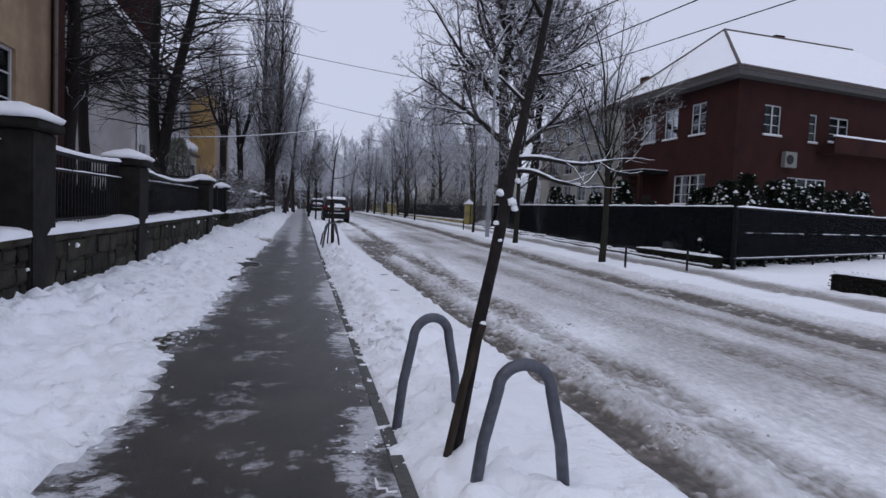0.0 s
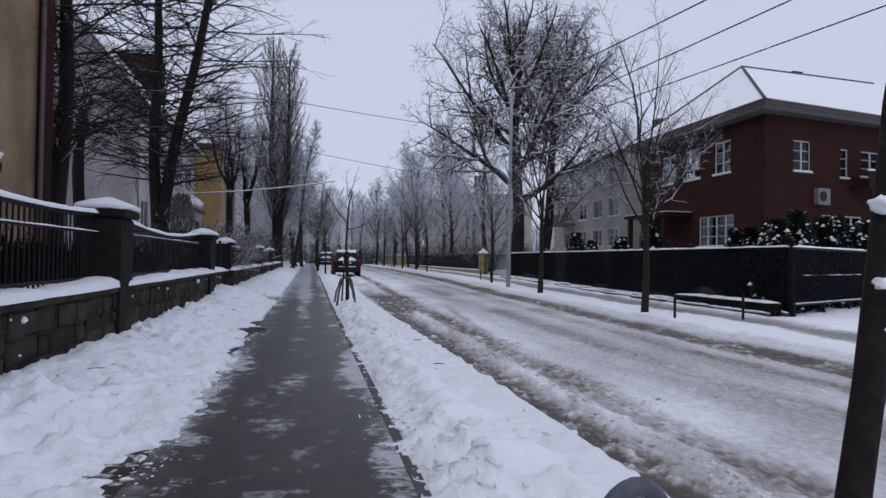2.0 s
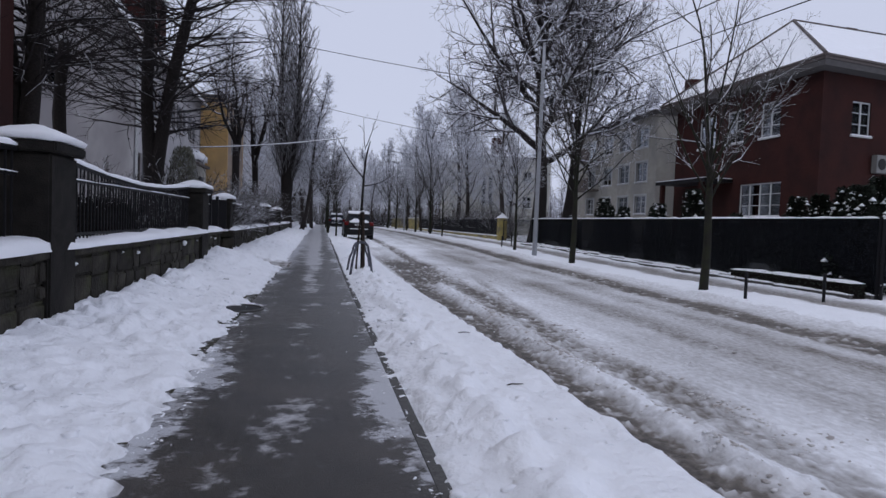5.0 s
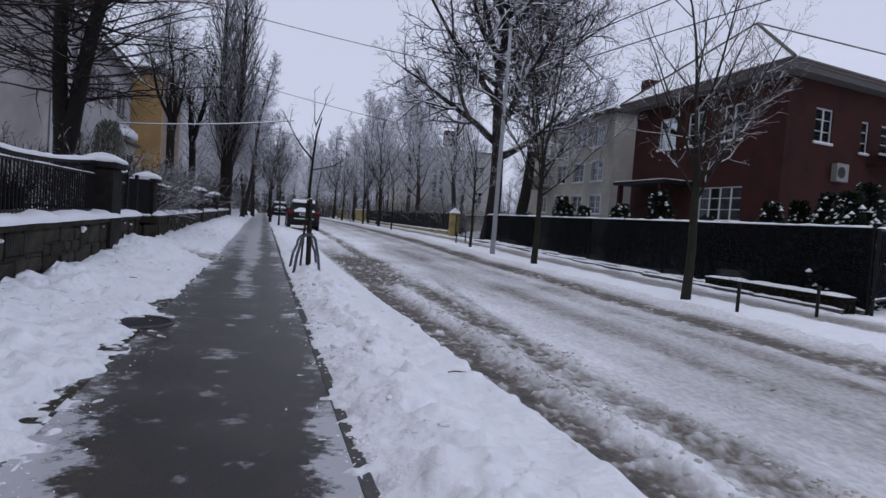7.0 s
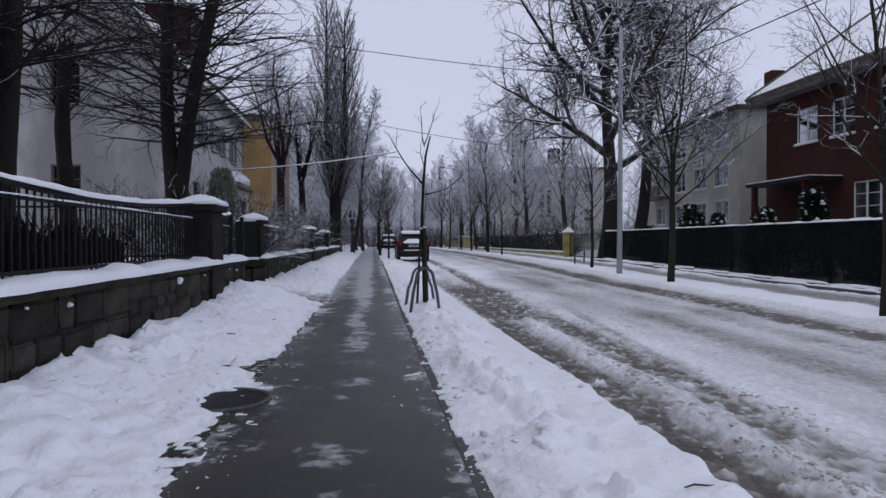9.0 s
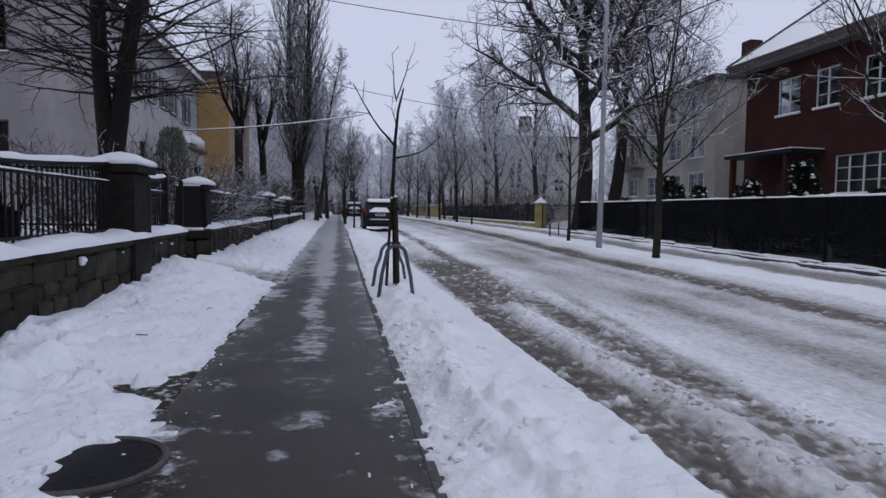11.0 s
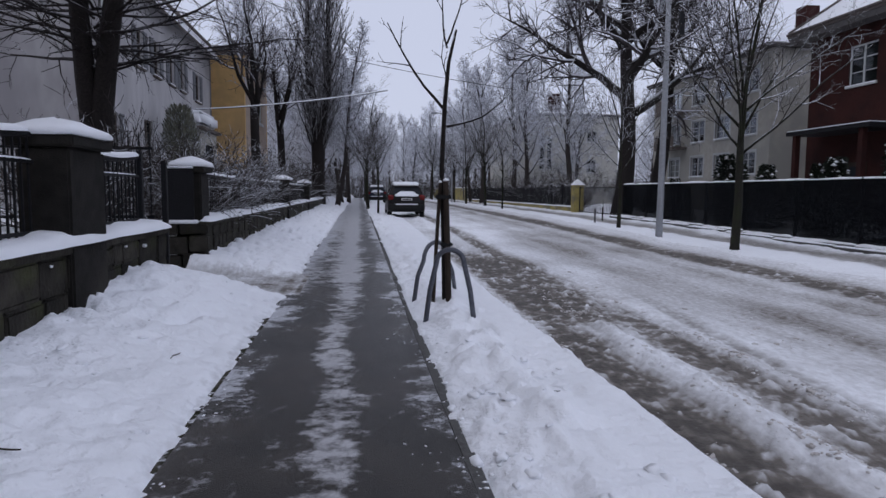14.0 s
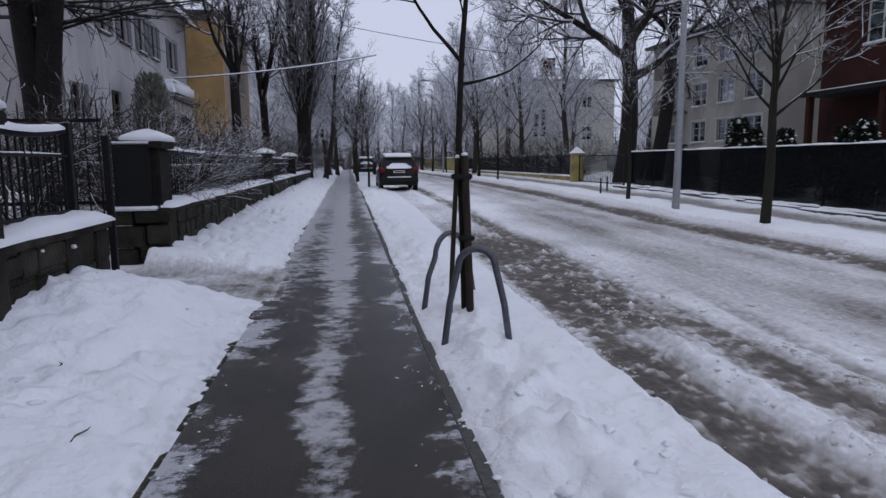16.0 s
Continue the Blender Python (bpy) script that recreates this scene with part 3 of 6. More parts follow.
def spread(seed, count, x0, x1, y0, y1, weight, lo, hi):
    """Picks places by weight(x, y); many small ones, few large."""
    g = np.random.default_rng(seed)
    x, y = g.uniform(x0, x1, count * 12), g.uniform(y0, y1, count * 12)
    keep = g.random(len(x)) < weight(x, y)
    x, y = x[keep][:count], y[keep][:count]
    return x, y, lo + (hi - lo) * g.random(len(x)) ** 2.5


def patchy(x, y, k, f=1.5, a=0.0, b=0.3):
    return step(a, b, fbm(x * f, y * f, k, 3))


jobs = (spread(1, 600, -1.15, -0.5, 4, 22, lambda x, y: np.exp(-(((x + 0.86 - 0.05 * fbm(0 * x, y, 61)) / 0.09) ** 2)) * np.interp(y, [12, 16], [1, 0.4]) * (0.15 + 1.2 * patchy(x, y, 51)) + 0.2 * np.interp(y, [12, 16], [1, 0.3]) * np.exp(-(((x + 0.75) / 0.13) ** 2)) * patchy(x, y, 57, 2.5), 0.003, 0.013),
        spread(2, 800, 0.2, 0.72, 4, 24, lambda x, y: np.exp(-(((x - 0.6) / 0.07) ** 2)) * (0.2 + 1.2 * patchy(x, y, 52)) + 0.35 * np.exp(-(((x - 0.5) / 0.14) ** 2)) * patchy(x, y, 58, 2.5), 0.003, 0.014))
strew("snow_crumbs", *[np.concatenate(q) for q in zip(*jobs)], SNOW, "small crumbs of snow scraped to both rims of the footway", 3, False, 0.32, 0.1)
jobs = (spread(4, 300, 0.58, 1.95, 4.5, 19, lambda x, y: (0.25 + 0.75 * np.exp(-(((x - 0.75) / 0.28) ** 2))) * (0.1 + 0.9 * patchy(x, y, 53)), 0.012, 0.05),
        spread(5, 200, -2.3, -0.9, 5, 21, lambda x, y: 0.05 + 0.7 * patchy(x, y, 54, 1.2, 0.05), 0.01, 0.045))
strew("snow_clods", *[np.concatenate(q) for q in zip(*jobs)], SNOW, "lumps of trodden snow lying on the verge and the bank", 7, True, 0.5, -0.1)
jobs = (spread(8, 3600, 1.95, 3.9, 5, 24, lambda x, y: (np.exp(-(((x - 2.92) / 0.16) ** 2)) + 0.8 * np.exp(-(((x - 2.1) / 0.1) ** 2)) + 0.5 * np.exp(-(((x - 3.72) / 0.1) ** 2))) * (0.1 + patchy(x, y, 55)), 0.006, 0.03),
        spread(9, 200, 3.0, 5.5, 7, 26, lambda x, y: 0.5 * patchy(x, y, 56, 0.9, 0.1), 0.01, 0.035))
strew("slush_clods", *[np.concatenate(q) for q in zip(*jobs)], SLUSH, "brown and grey clods of slush thrown up beside the wheel ruts", 10, False, 0.5, 0.0)

# ---- houses ----
PLASTER = material("grey_eave_plaster", (0.085, 0.08, 0.08), 0.85, vary=0.15, scale=4)



def wall(u0, u1, z0, z1, holes, place, thick=0.35):
    """A wall with openings cut through. place(u, d, z): a point u along the wall, d behind its face. holes: (u0, u1, z0, z1)."""
    us = sorted({u0, u1, *(h[0] for h in holes), *(h[1] for h in holes)})
    zs = sorted({z0, z1, *(h[2] for h in holes), *(h[3] for h in holes)})
    v, f = [], []

    def quad(*c):
        b = len(v)
        v.extend(place(*p) for p in c)
        f.append((b, b + 1, b + 2, b + 3))

    def open_at(u, z):
        return any(h[0] < u < h[1] and h[2] < z < h[3] for h in holes)

    for a, b in zip(us, us[1:]):
        for c, d in zip(zs, zs[1:]):
            if not open_at((a + b) / 2, (c + d) / 2):
                quad((a, 0, c), (b, 0, c), (b, 0, d), (a, 0, d))
                quad((b, thick, c), (a, thick, c), (a, thick, d), (b, thick, d))
    for a, b, c, d in holes:
        quad((a, 0, c), (a, thick, c), (a, thick, d), (a, 0, d))
        quad((b, thick, c), (b, 0, c), (b, 0, d), (b, thick, d))
        quad((a, 0, c), (b, 0, c), (b, thick, c), (a, thick, c))
        quad((a, thick, d), (b, thick, d), (b, 0, d), (a, 0, d))
    for p, q in (((u0, z0), (u0, z1)), ((u1, z0), (u1, z1)), ((u0, z1), (u1, z1))):
        quad((p[0], 0, p[1]), (q[0], 0, q[1]), (q[0], thick, q[1]), (p[0], thick, p[1]))
    return v, f


def local_box(place, u0, u1, d0, d1, z0, z1):
    v = [place(u, d, z) for z in (z0, z1) for u, d in ((u0, d0), (u1, d0), (u1, d1), (u0, d1))]
    return v, [(3, 2, 1, 0), (4, 5, 6, 7), (0, 1, 5, 4), (1, 2, 6, 5), (2, 3, 7, 6), (3, 0, 4, 7)]


def merge(*data):
    v, f = [], []
    for a, b in data:
        n0 = len(v)
        v.extend(a)
        f.extend(tuple(i + n0 for i in q) for q in b)
    return v, f


def window(house, place, u0, u1, z0, z1, panes=2, rows=2, frame_mat=None, curtain=True, surround=0.0):
    """A window in its opening: frame, glazing bars, panes, sill with snow."""
    fm = frame_mat or FRAME
    # without a curtain, a dark plate here stands in for the unlit room
    win = part("window", merge(local_box(place, u0, u1, 0.2, 0.215, z0, z1)), CURTAIN if curtain else ROOM_SHADE, house)
    w = 0.07
    bars = [(u0, u0 + w, z0, z1), (u1 - w, u1, z0, z1), (u0 + w, u1 - w, z0, z0 + w), (u0 + w, u1 - w, z1 - w, z1)]
    for i in range(1, panes):
        u = u0 + (u1 - u0) * i / panes
        bars.append((u - 0.045, u + 0.045, z0 + w, z1 - w))
    part("window_frame", merge(*(local_box(place, a, b, 0.08, 0.16, c, d) for a, b, c, d in bars)), fm, win)
    if rows > 1:
        for k in (1, 2):
            zr = z0 + (z1 - z0) * k / 3
            part("glazing_bar", local_box(place, u0 + w, u1 - w, 0.1, 0.14, zr - 0.018, zr + 0.018), fm, win)
    for i in range(panes):
        a, b = u0 + (u1 - u0) * i / panes, u0 + (u1 - u0) * (i + 1) / panes
        pane = part("pane", local_box(place, a, b, 0.115, 0.125, z0, z1), PANE, win)
        pane.visible_shadow = False
    part("sill", local_box(place, u0 - 0.08, u1 + 0.08, -0.1, 0.08, z0 - 0.08, z0 - 0.005), fm, win)
    part("snow_strip", local_box(place, u0 - 0.06, u1 + 0.06, -0.09, 0.07, z0 - 0.004, z0 + 0.035), SNOW, win)
    if surround:
        s = surround
        rim = [(u0 - s, u0, z0 - s, z1 + s), (u1, u1 + s, z0 - s, z1 + s), (u0, u1, z1, z1 + s)]
        part("surround", merge(*(local_box(place, a, b, -0.03, 0.05, c, d) for a, b, c, d in rim)), fm, win)
    return win


PANE = bpy.data.materials.new("clear_pane")
PANE.use_nodes = True
pn_, pl_ = PANE.node_tree.nodes, PANE.node_tree.links
gl_, tr_, mxs_ = pn_.new("ShaderNodeBsdfGlossy"), pn_.new("ShaderNodeBsdfTransparent"), pn_.new("ShaderNodeMixShader")
gl_.inputs["Roughness"].default_value = 0.05
gl_.inputs["Color"].default_value = (0.38, 0.4, 0.42, 1)
tr_.inputs[0].default_value = (0.55, 0.58, 0.6, 1)
fr_ = pn_.new("ShaderNodeFresnel")
fr_.inputs[0].default_value = 1.25
pl_.new(fr_.outputs[0], mxs_.inputs[0])
pl_.new(tr_.outputs[0], mxs_.inputs[1])
pl_.new(gl_.outputs[0], mxs_.inputs[2])
pl_.new(mxs_.outputs[0], pn_["Material Output"].inputs[0])


def block(house, x0, x1, y0, y1, z0, z1, mat, fronts, thick=0.35, **kw):
    """The four walls of a house. fronts: by side ('s' to -y, 'e' to +x, 'w' to -x, 'n' to +y) the windows as (u0, u1, z0, z1, panes)."""
    places = {
        "s": (x0, x1, lambda u, d, z: (u, y0 + d, z)),
        "e": (y0 + thick, y1 - thick, lambda u, d, z: (x1 - d, u, z)),
        "w": (y0 + thick, y1 - thick, lambda u, d, z: (x0 + d, u, z)),
        "n": (x0, x1, lambda u, d, z: (u, y1 - d, z)),
    }
    for side, (u0, u1, place) in places.items():
        wins = fronts.get(side, ())
        part("wall", wall(u0, u1, z0, z1, [w[:4] for w in wins], place, thick), kw.get("mats", {}).get(side, mat), house)
        for w in wins:
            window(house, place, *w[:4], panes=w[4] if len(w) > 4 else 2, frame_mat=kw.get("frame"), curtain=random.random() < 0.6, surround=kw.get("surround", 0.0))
    part("floor_slab", local_box(lambda u, d, z: (u, d, z), x0 + 0.4, x1 - 0.4, y0 + 0.4, y1 - 0.4, (z0 + z1) / 2 - 0.1, (z0 + z1) / 2), SOIL, house)


def hip_roof(house, x0, x1, y0, y1, z, rise, over=0.6, mat=None, thick=0.28, ridge_along="x", inset=None):
    """A hipped roof with a boxed eave and its snow."""
    a0, a1, b0, b1 = x0 - over, x1 + over, y0 - over, y1 + over
    part("eave", boxes((a0, a1, b0, b1, z, z + thick * 0.55)), PLASTER, house)
    part("fascia", boxes((a0 - 0.04, a1 + 0.04, b0 - 0.04, b1 + 0.04, z + thick * 0.55 + 0.003, z + thick)), TRIM, house)
    ins = inset if inset is not None else min(a1 - a0, b1 - b0) / 2
    if ridge_along == "x":
        r = [(a0 + ins, (b0 + b1) / 2), (a1 - ins, (b0 + b1) / 2)]
    else:
        r = [((a0 + a1) / 2, b0 + ins), ((a0 + a1) / 2, b1 - ins)]
    h = z + thick + 0.003
    v = [(a0, b0, h), (a1, b0, h), (a1, b1, h), (a0, b1, h), (*r[0], h + rise), (*r[1], h + rise)]
    f = [(0, 1, 5, 4), (1, 2, 5), (2, 3, 4, 5), (3, 0, 4), (3, 2, 1, 0)] if ridge_along == "x" else [(0, 1, 4), (1, 2, 5, 4), (2, 3, 5), (3, 0, 4, 5), (3, 2, 1, 0)]
    part("roof", (v, f), mat or SNOW, house, "roof under snow")


# red brick house
red = thing("red_brick_house", (0, 0, 0), "two-storey red brick house with white windows and a snowy hipped roof", "house")
rx, ry0, ry1, rz = 22.3, 31.2, 43.4, -0.3
block(red, rx, 40, ry0, ry1, rz, 8.75, RED, {
    "w": [(39.2, 40.85, 6.15, 7.95), (36.7, 38.2, 6.15, 7.95), (33.9, 35.35, 6.15, 7.95), (33.6, 36.8, 2.12, 3.85, 4)],
    "s": [(24.25, 25.5, 6.0, 7.6), (27.7, 28.3, 5.85, 7.4, 1), (29.3, 30.9, 6.0, 7.4), (26.3, 29.4, 2.4, 3.8, 4)],
})
hip_roof(red, rx, 40, ry0, ry1, 8.75, 4.0, 0.75, SNOW, 0.5, inset=4.2)
hx, hy, hz = rx + 3.45, (ry0 + ry1) / 2, 13.25
for q in ((rx - 0.75, ry0 - 0.75, 9.27), (rx - 0.75, ry1 + 0.75, 9.27), (36.5, hy, hz)):
    part("hip_tiles", tube([q, (hx, hy, hz)], 0.09, 6), TRIM, red)
part("gutter", tube([(rx - 0.8, ry0 - 0.8, 9.2), (40.8, ry0 - 0.8, 9.2)], 0.07, 6), TRIM, red)
part("gutter", tube([(rx - 0.8, ry1 + 0.8, 9.2), (rx - 0.8, ry0 - 0.8, 9.2)], 0.07, 6), TRIM, red)
part("porch_roof", boxes((rx - 1.9, rx - 0.01, 37.4, 42.4, 4.0, 4.18)), IRON, red)
part("porch_snow", boxes((rx - 1.88, rx - 0.02, 37.42, 42.38, 4.184, 4.225), bevel=0.015), SNOW, red)
pd_ = part("porch_door", boxes((rx - 0.07, rx - 0.006, 39.4, 40.6, 0.4, 2.7), bevel=0.01), WOOD, red, "dark wooden front door under the porch")
part("door_light", boxes((rx - 0.085, rx - 0.072, 39.65, 40.35, 1.7, 2.5)), GLASS, pd_)
part("porch_step", boxes((rx - 1.4, rx - 0.005, 38.9, 41.1, -0.3, 0.38), bevel=0.02), KERB, red)
for yy in (38.0, 42.0):
    part("porch_pillar", boxes((rx - 1.75, rx - 1.5, yy - 0.12, yy + 0.12, -0.3, 3.99)), RED, red)
ac = part("air_conditioner", boxes((25.7, 26.6, ry0 - 0.36, ry0 - 0.01, 4.3, 5.15), bevel=0.02), PLASTIC, red, "white outdoor air conditioner unit")
part("fan_grille", tube([(26.05, ry0 - 0.385, 4.72), (26.05, ry0 - 0.365, 4.72)], 0.27, 16), INK, ac)
part("balcony", boxes((28.4, 36, ry0 - 1.4, ry0 - 0.005, 5.2, 5.4), (28.4, 36, ry0 - 1.4, ry0 - 1.3, 5.404, 6.1)), RED, red)
part("balcony_snow", boxes((28.38, 36, ry0 - 1.44, ry0 - 1.26, 6.104, 6.2)), SNOW, red)
for x in (25.9, 29.6):
    sy0, sl_r = ry0 + 1.6, 4.0 / ((ry1 - ry0) / 2 + 0.75)
    fr_v = [(x + a, sy0 + b, 9.27 + (sy0 + b - ry0 + 0.75) * sl_r + c) for c in (-0.02, 0.07) for a, b in ((0, 0), (0.8, 0), (0.8, 1.1), (0, 1.1))]
    rw = part("roof_window", (fr_v, [(3, 2, 1, 0), (4, 5, 6, 7), (0, 1, 5, 4), (1, 2, 6, 5), (2, 3, 7, 6), (3, 0, 4, 7)]), TRIM, red, "dark roof window half covered with snow")
    pv = [(x + a, sy0 + b, 9.27 + (sy0 + b - ry0 + 0.75) * sl_r + 0.09) for a, b in ((0.02, 0.3), (0.5, 0.25), (0.78, 0.6), (0.78, 1.08), (0.02, 1.08))]
    part("window_snow", (pv, [(0, 1, 2, 3, 4)]), SNOW, rw)
part("chimney", boxes((31.6, 32.4, 39.6, 40.6, 11.2, 14.2)), RED, red)
# the side wall stands at a slant to the street front
for ob in red.children_recursive:
    if not ob.data.get("slanted"):
        ob.data["slanted"] = 1
        for v in ob.data.vertices:
            v.co.y += 0.19 * (v.co.x - rx) * (ry1 + 2 - v.co.y) / (ry1 + 2 - ry0)

# grey house beyond it
grey = thing("grey_house", (0, 0, 0), "three-storey grey rendered house with white framed windows", "house")
fl = [(2.45, 3.85), (4.9, 6.4), (7.5, 8.95)]
west = [(u, u + 1.7, a, b) for a, b in fl for u in (50.2, 53.1)] + [(56.2, 57.9, a, b) for a, b in fl] + [(59.6, 61.2, a, b) for a, b in fl]
block(grey, 24, 38, 48.9, 64, 0.0, 9.75, GREY_WALL, {"w": west, "s": [(27, 28.4, a, b) for a, b in fl]}, surround=0.12)
hip_roof(grey, 24, 38, 48.9, 64, 9.75, 3.2, 0.5, TILE, 0.2, "y")
for k, (a, b) in enumerate(fl[1:]):
    part("balcony", boxes((22.9, 23.99, 58.6, 61.6, a - 0.4, a - 0.25), (22.9, 22.96, 58.6, 61.6, a - 0.246, a + 0.7)), FRAME_DARK, grey)
part("chimney", boxes((29.6, 30.6, 54, 55, 10.8, 13.8)), RED, grey)

# pale house at the end of the row
pale = thing("pale_house", (0, 0, 0), "pale flat-roofed house behind frosted trees", "house")
block(pale, 15.7, 25.5, 75, 90, 0.1, 8.7, FAR_WALL, {"s": [(17.5, 18.05, 3.5, 6.6, 1), (18.25, 18.8, 3.5, 6.6, 1), (20.4, 21.0, 3.5, 5, 1), (22.3, 23.3, 6.2, 7.3), (22.3, 23.3, 3.2, 4.5)], "w": [(77, 78.5, 5.2, 6.6), (81, 82.5, 5.2, 6.6)]})
hip_roof(pale, 15.7, 25.5, 75, 90, 8.7, 1.2, 0.3, SNOW, 0.2)
part("chimney", boxes((20, 21.2, 80, 81, 9.2, 11.6)), RED, pale)

# beige house by the footway's start
beige = thing("beige_house", (0, 0, 0), "beige rendered house with weathered brown corner strip", "house")
block(beige, -16, -6, 2, 19.3, 0.5, 10.5, BEIGE_WALL, {"e": [(15.2, 16.7, 2.6, 4.2), (15.2, 16.7, 6.2, 7.8), (11.2, 12.7, 2.6, 4.2)]})
part("corner_strip", boxes((-5.995, -5.9, 18.65, 19.3, 0.55, 10.5)), RED, beige, "brown red corner strip")
part("downpipe", tube([(-5.85, 18.55, 0.6), (-5.85, 18.55, 10.4)], 0.05), FRAME_DARK, beige)
hip_roof(beige, -16, -6, 2, 19.3, 10.5, 2.5, 0.5, SNOW, 0.25, "y")

# pale gabled house behind the twin trunked tree
gab = thing("gabled_house", (0, 0, 0), "pale grey rendered house with a snowy gable roof", "house")
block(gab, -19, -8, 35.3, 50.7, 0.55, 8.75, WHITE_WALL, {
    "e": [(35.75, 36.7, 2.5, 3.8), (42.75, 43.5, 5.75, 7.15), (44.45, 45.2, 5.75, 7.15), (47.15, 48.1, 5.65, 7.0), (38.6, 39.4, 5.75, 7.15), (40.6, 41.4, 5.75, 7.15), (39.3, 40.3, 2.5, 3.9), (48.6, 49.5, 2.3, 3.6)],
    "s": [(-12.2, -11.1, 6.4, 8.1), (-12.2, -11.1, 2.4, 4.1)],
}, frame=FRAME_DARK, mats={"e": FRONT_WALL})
for u0, u1, za, zb in ((35.75, 36.7, 2.5, 3.8), (42.75, 43.5, 5.75, 7.15), (44.45, 45.2, 5.75, 7.15), (47.15, 48.1, 5.65, 7.0), (38.6, 39.4, 5.75, 7.15), (40.6, 41.4, 5.75, 7.15)):
    for a, b in ((u0 - 0.42, u0 - 0.02), (u1 + 0.02, u1 + 0.42)):
        sh_ = part("shutter", boxes((-7.995, -7.95, a, b, za, zb)), SHUTTER, gab, "grey louvred shutter")
        for j in range(9):
            zz = za + 0.08 + (zb - za - 0.16) * j / 8
            part("slat", boxes((-7.948, -7.93, a + 0.04, b - 0.04, zz - 0.03, zz + 0.02)), SHUTTER, sh_)
part("plinth", boxes((-7.995, -7.9, 35.3, 50.7, 0.5, 1.3)), GREY_WALL, gab)
part("cornice", boxes((-7.995, -7.8, 35.3, 50.7, 8.35, 8.6), bevel=0.04), WHITE_WALL, gab)
part("belt", boxes((-19, -7.95, 35.2, 35.295, 8.3, 8.75)), WHITE_WALL, gab)
part("gutter", tube([(-7.62, 34.9, 8.72), (-7.62, 51.0, 8.72)], 0.08, 6), FRAME_DARK, gab)
pk, xm = 15.6, -13.5
part("gable", ([(-19, 35.3, 8.75), (-8, 35.3, 8.75), (xm, 35.3, pk), (-19, 35.65, 8.75), (-8, 35.65, 8.75), (xm, 35.65, pk)], [(0, 1, 2), (5, 4, 3), (1, 0, 3, 4), (2, 1, 4, 5), (0, 2, 5, 3)]), WHITE_WALL, gab)
part("gable", ([(-19, 50.35, 8.75), (-8, 50.35, 8.75), (xm, 50.35, pk), (-19, 50.7, 8.75), (-8, 50.7, 8.75), (xm, 50.7, pk)], [(0, 1, 2), (5, 4, 3), (1, 0, 3, 4), (2, 1, 4, 5), (0, 2, 5, 3)]), WHITE_WALL, gab)
sl = (pk - 8.75) / 5.5
for s in (-1, 1):
    e_x, e_z = xm + s * 6.0, pk - sl * 6.0
    v = [(e_x, 34.9, e_z), (e_x, 51.0, e_z), (xm, 51.0, pk), (xm, 34.9, pk)]
    v = v + [(a, b, c + 0.12) for a, b, c in v]
    part("roof", (v, [(0, 1, 2, 3), (7, 6, 5, 4), (0, 3, 7, 4), (1, 0, 4, 5), (2, 1, 5, 6), (3, 2, 6, 7)]), TRIM, gab)
    v2 = [(a, b + (0.05 if b < 40 else -0.05), c + 0.125) for a, b, c in v[:4]]
    v2 = v2 + [(a, b, c + 0.12) for a, b, c in v2]
    part("roof_snow", (v2, [(3, 2, 1, 0), (4, 5, 6, 7), (0, 4, 7, 3), (1, 5, 4, 0), (2, 6, 5, 1), (3, 7, 6, 2)]), SNOW, gab)
dr = part("dormer", boxes((-10.6, -8.4, 40.5, 42.5, 9.9, 12.2)), RED, gab, "brown red dormer")
part("dormer_snow", boxes((-10.8, -8.2, 40.3, 42.7, 12.204, 12.35)), SNOW, dr)
part("downpipe", tube([(-7.9, 35.4, 0.6), (-7.9, 35.4, 9.1)], 0.06), FRAME, gab)
part("bay", boxes((-7.995, -6.9, 43.2, 46.6, 0.5, 3.9), bevel=0.02), GREY_WALL, gab)
part("bay_roof", boxes((-7.995, -6.7, 43.0, 46.8, 3.904, 4.05), bevel=0.02), FRAME_DARK, gab)
part("bay_snow", boxes((-7.99, -6.75, 43.1, 46.3, 4.054, 4.75), bevel=0.16), SNOW, gab, smooth=True)
part("bay_window", boxes((-6.897, -6.86, 44.2, 45.6, 1.9, 3.3)), GLASS, gab)

# ochre house
och = thing("ochre_house", (0, 0, 0), "ochre rendered house with a pale street front", "house")
part("cornice", boxes((-16, -6.2, 51.8, 51.995, 8.9, 9.1)), FRAME_DARK, och)
block(och, -16, -6.45, 52, 61, 0.4, 9.15, YELLOW_WALL, {"e": [(54, 55.2, 5.6, 7.2), (57.5, 58.7, 5.6, 7.2), (54, 55.2, 2.2, 3.8), (57.5, 58.7, 2.2, 3.8)]}, mats={"e": PINK_WALL})
hip_roof(och, -16, -6.45, 52, 61, 9.15, 0.7, 0.2, SNOW, 0.2)

# ---- garden wall and fence on the near side ----
rng = random.Random(11)
gw = thing("garden_wall", (-2.4, 0, 0), "mossy stone garden wall with snow on its coping", "wall")


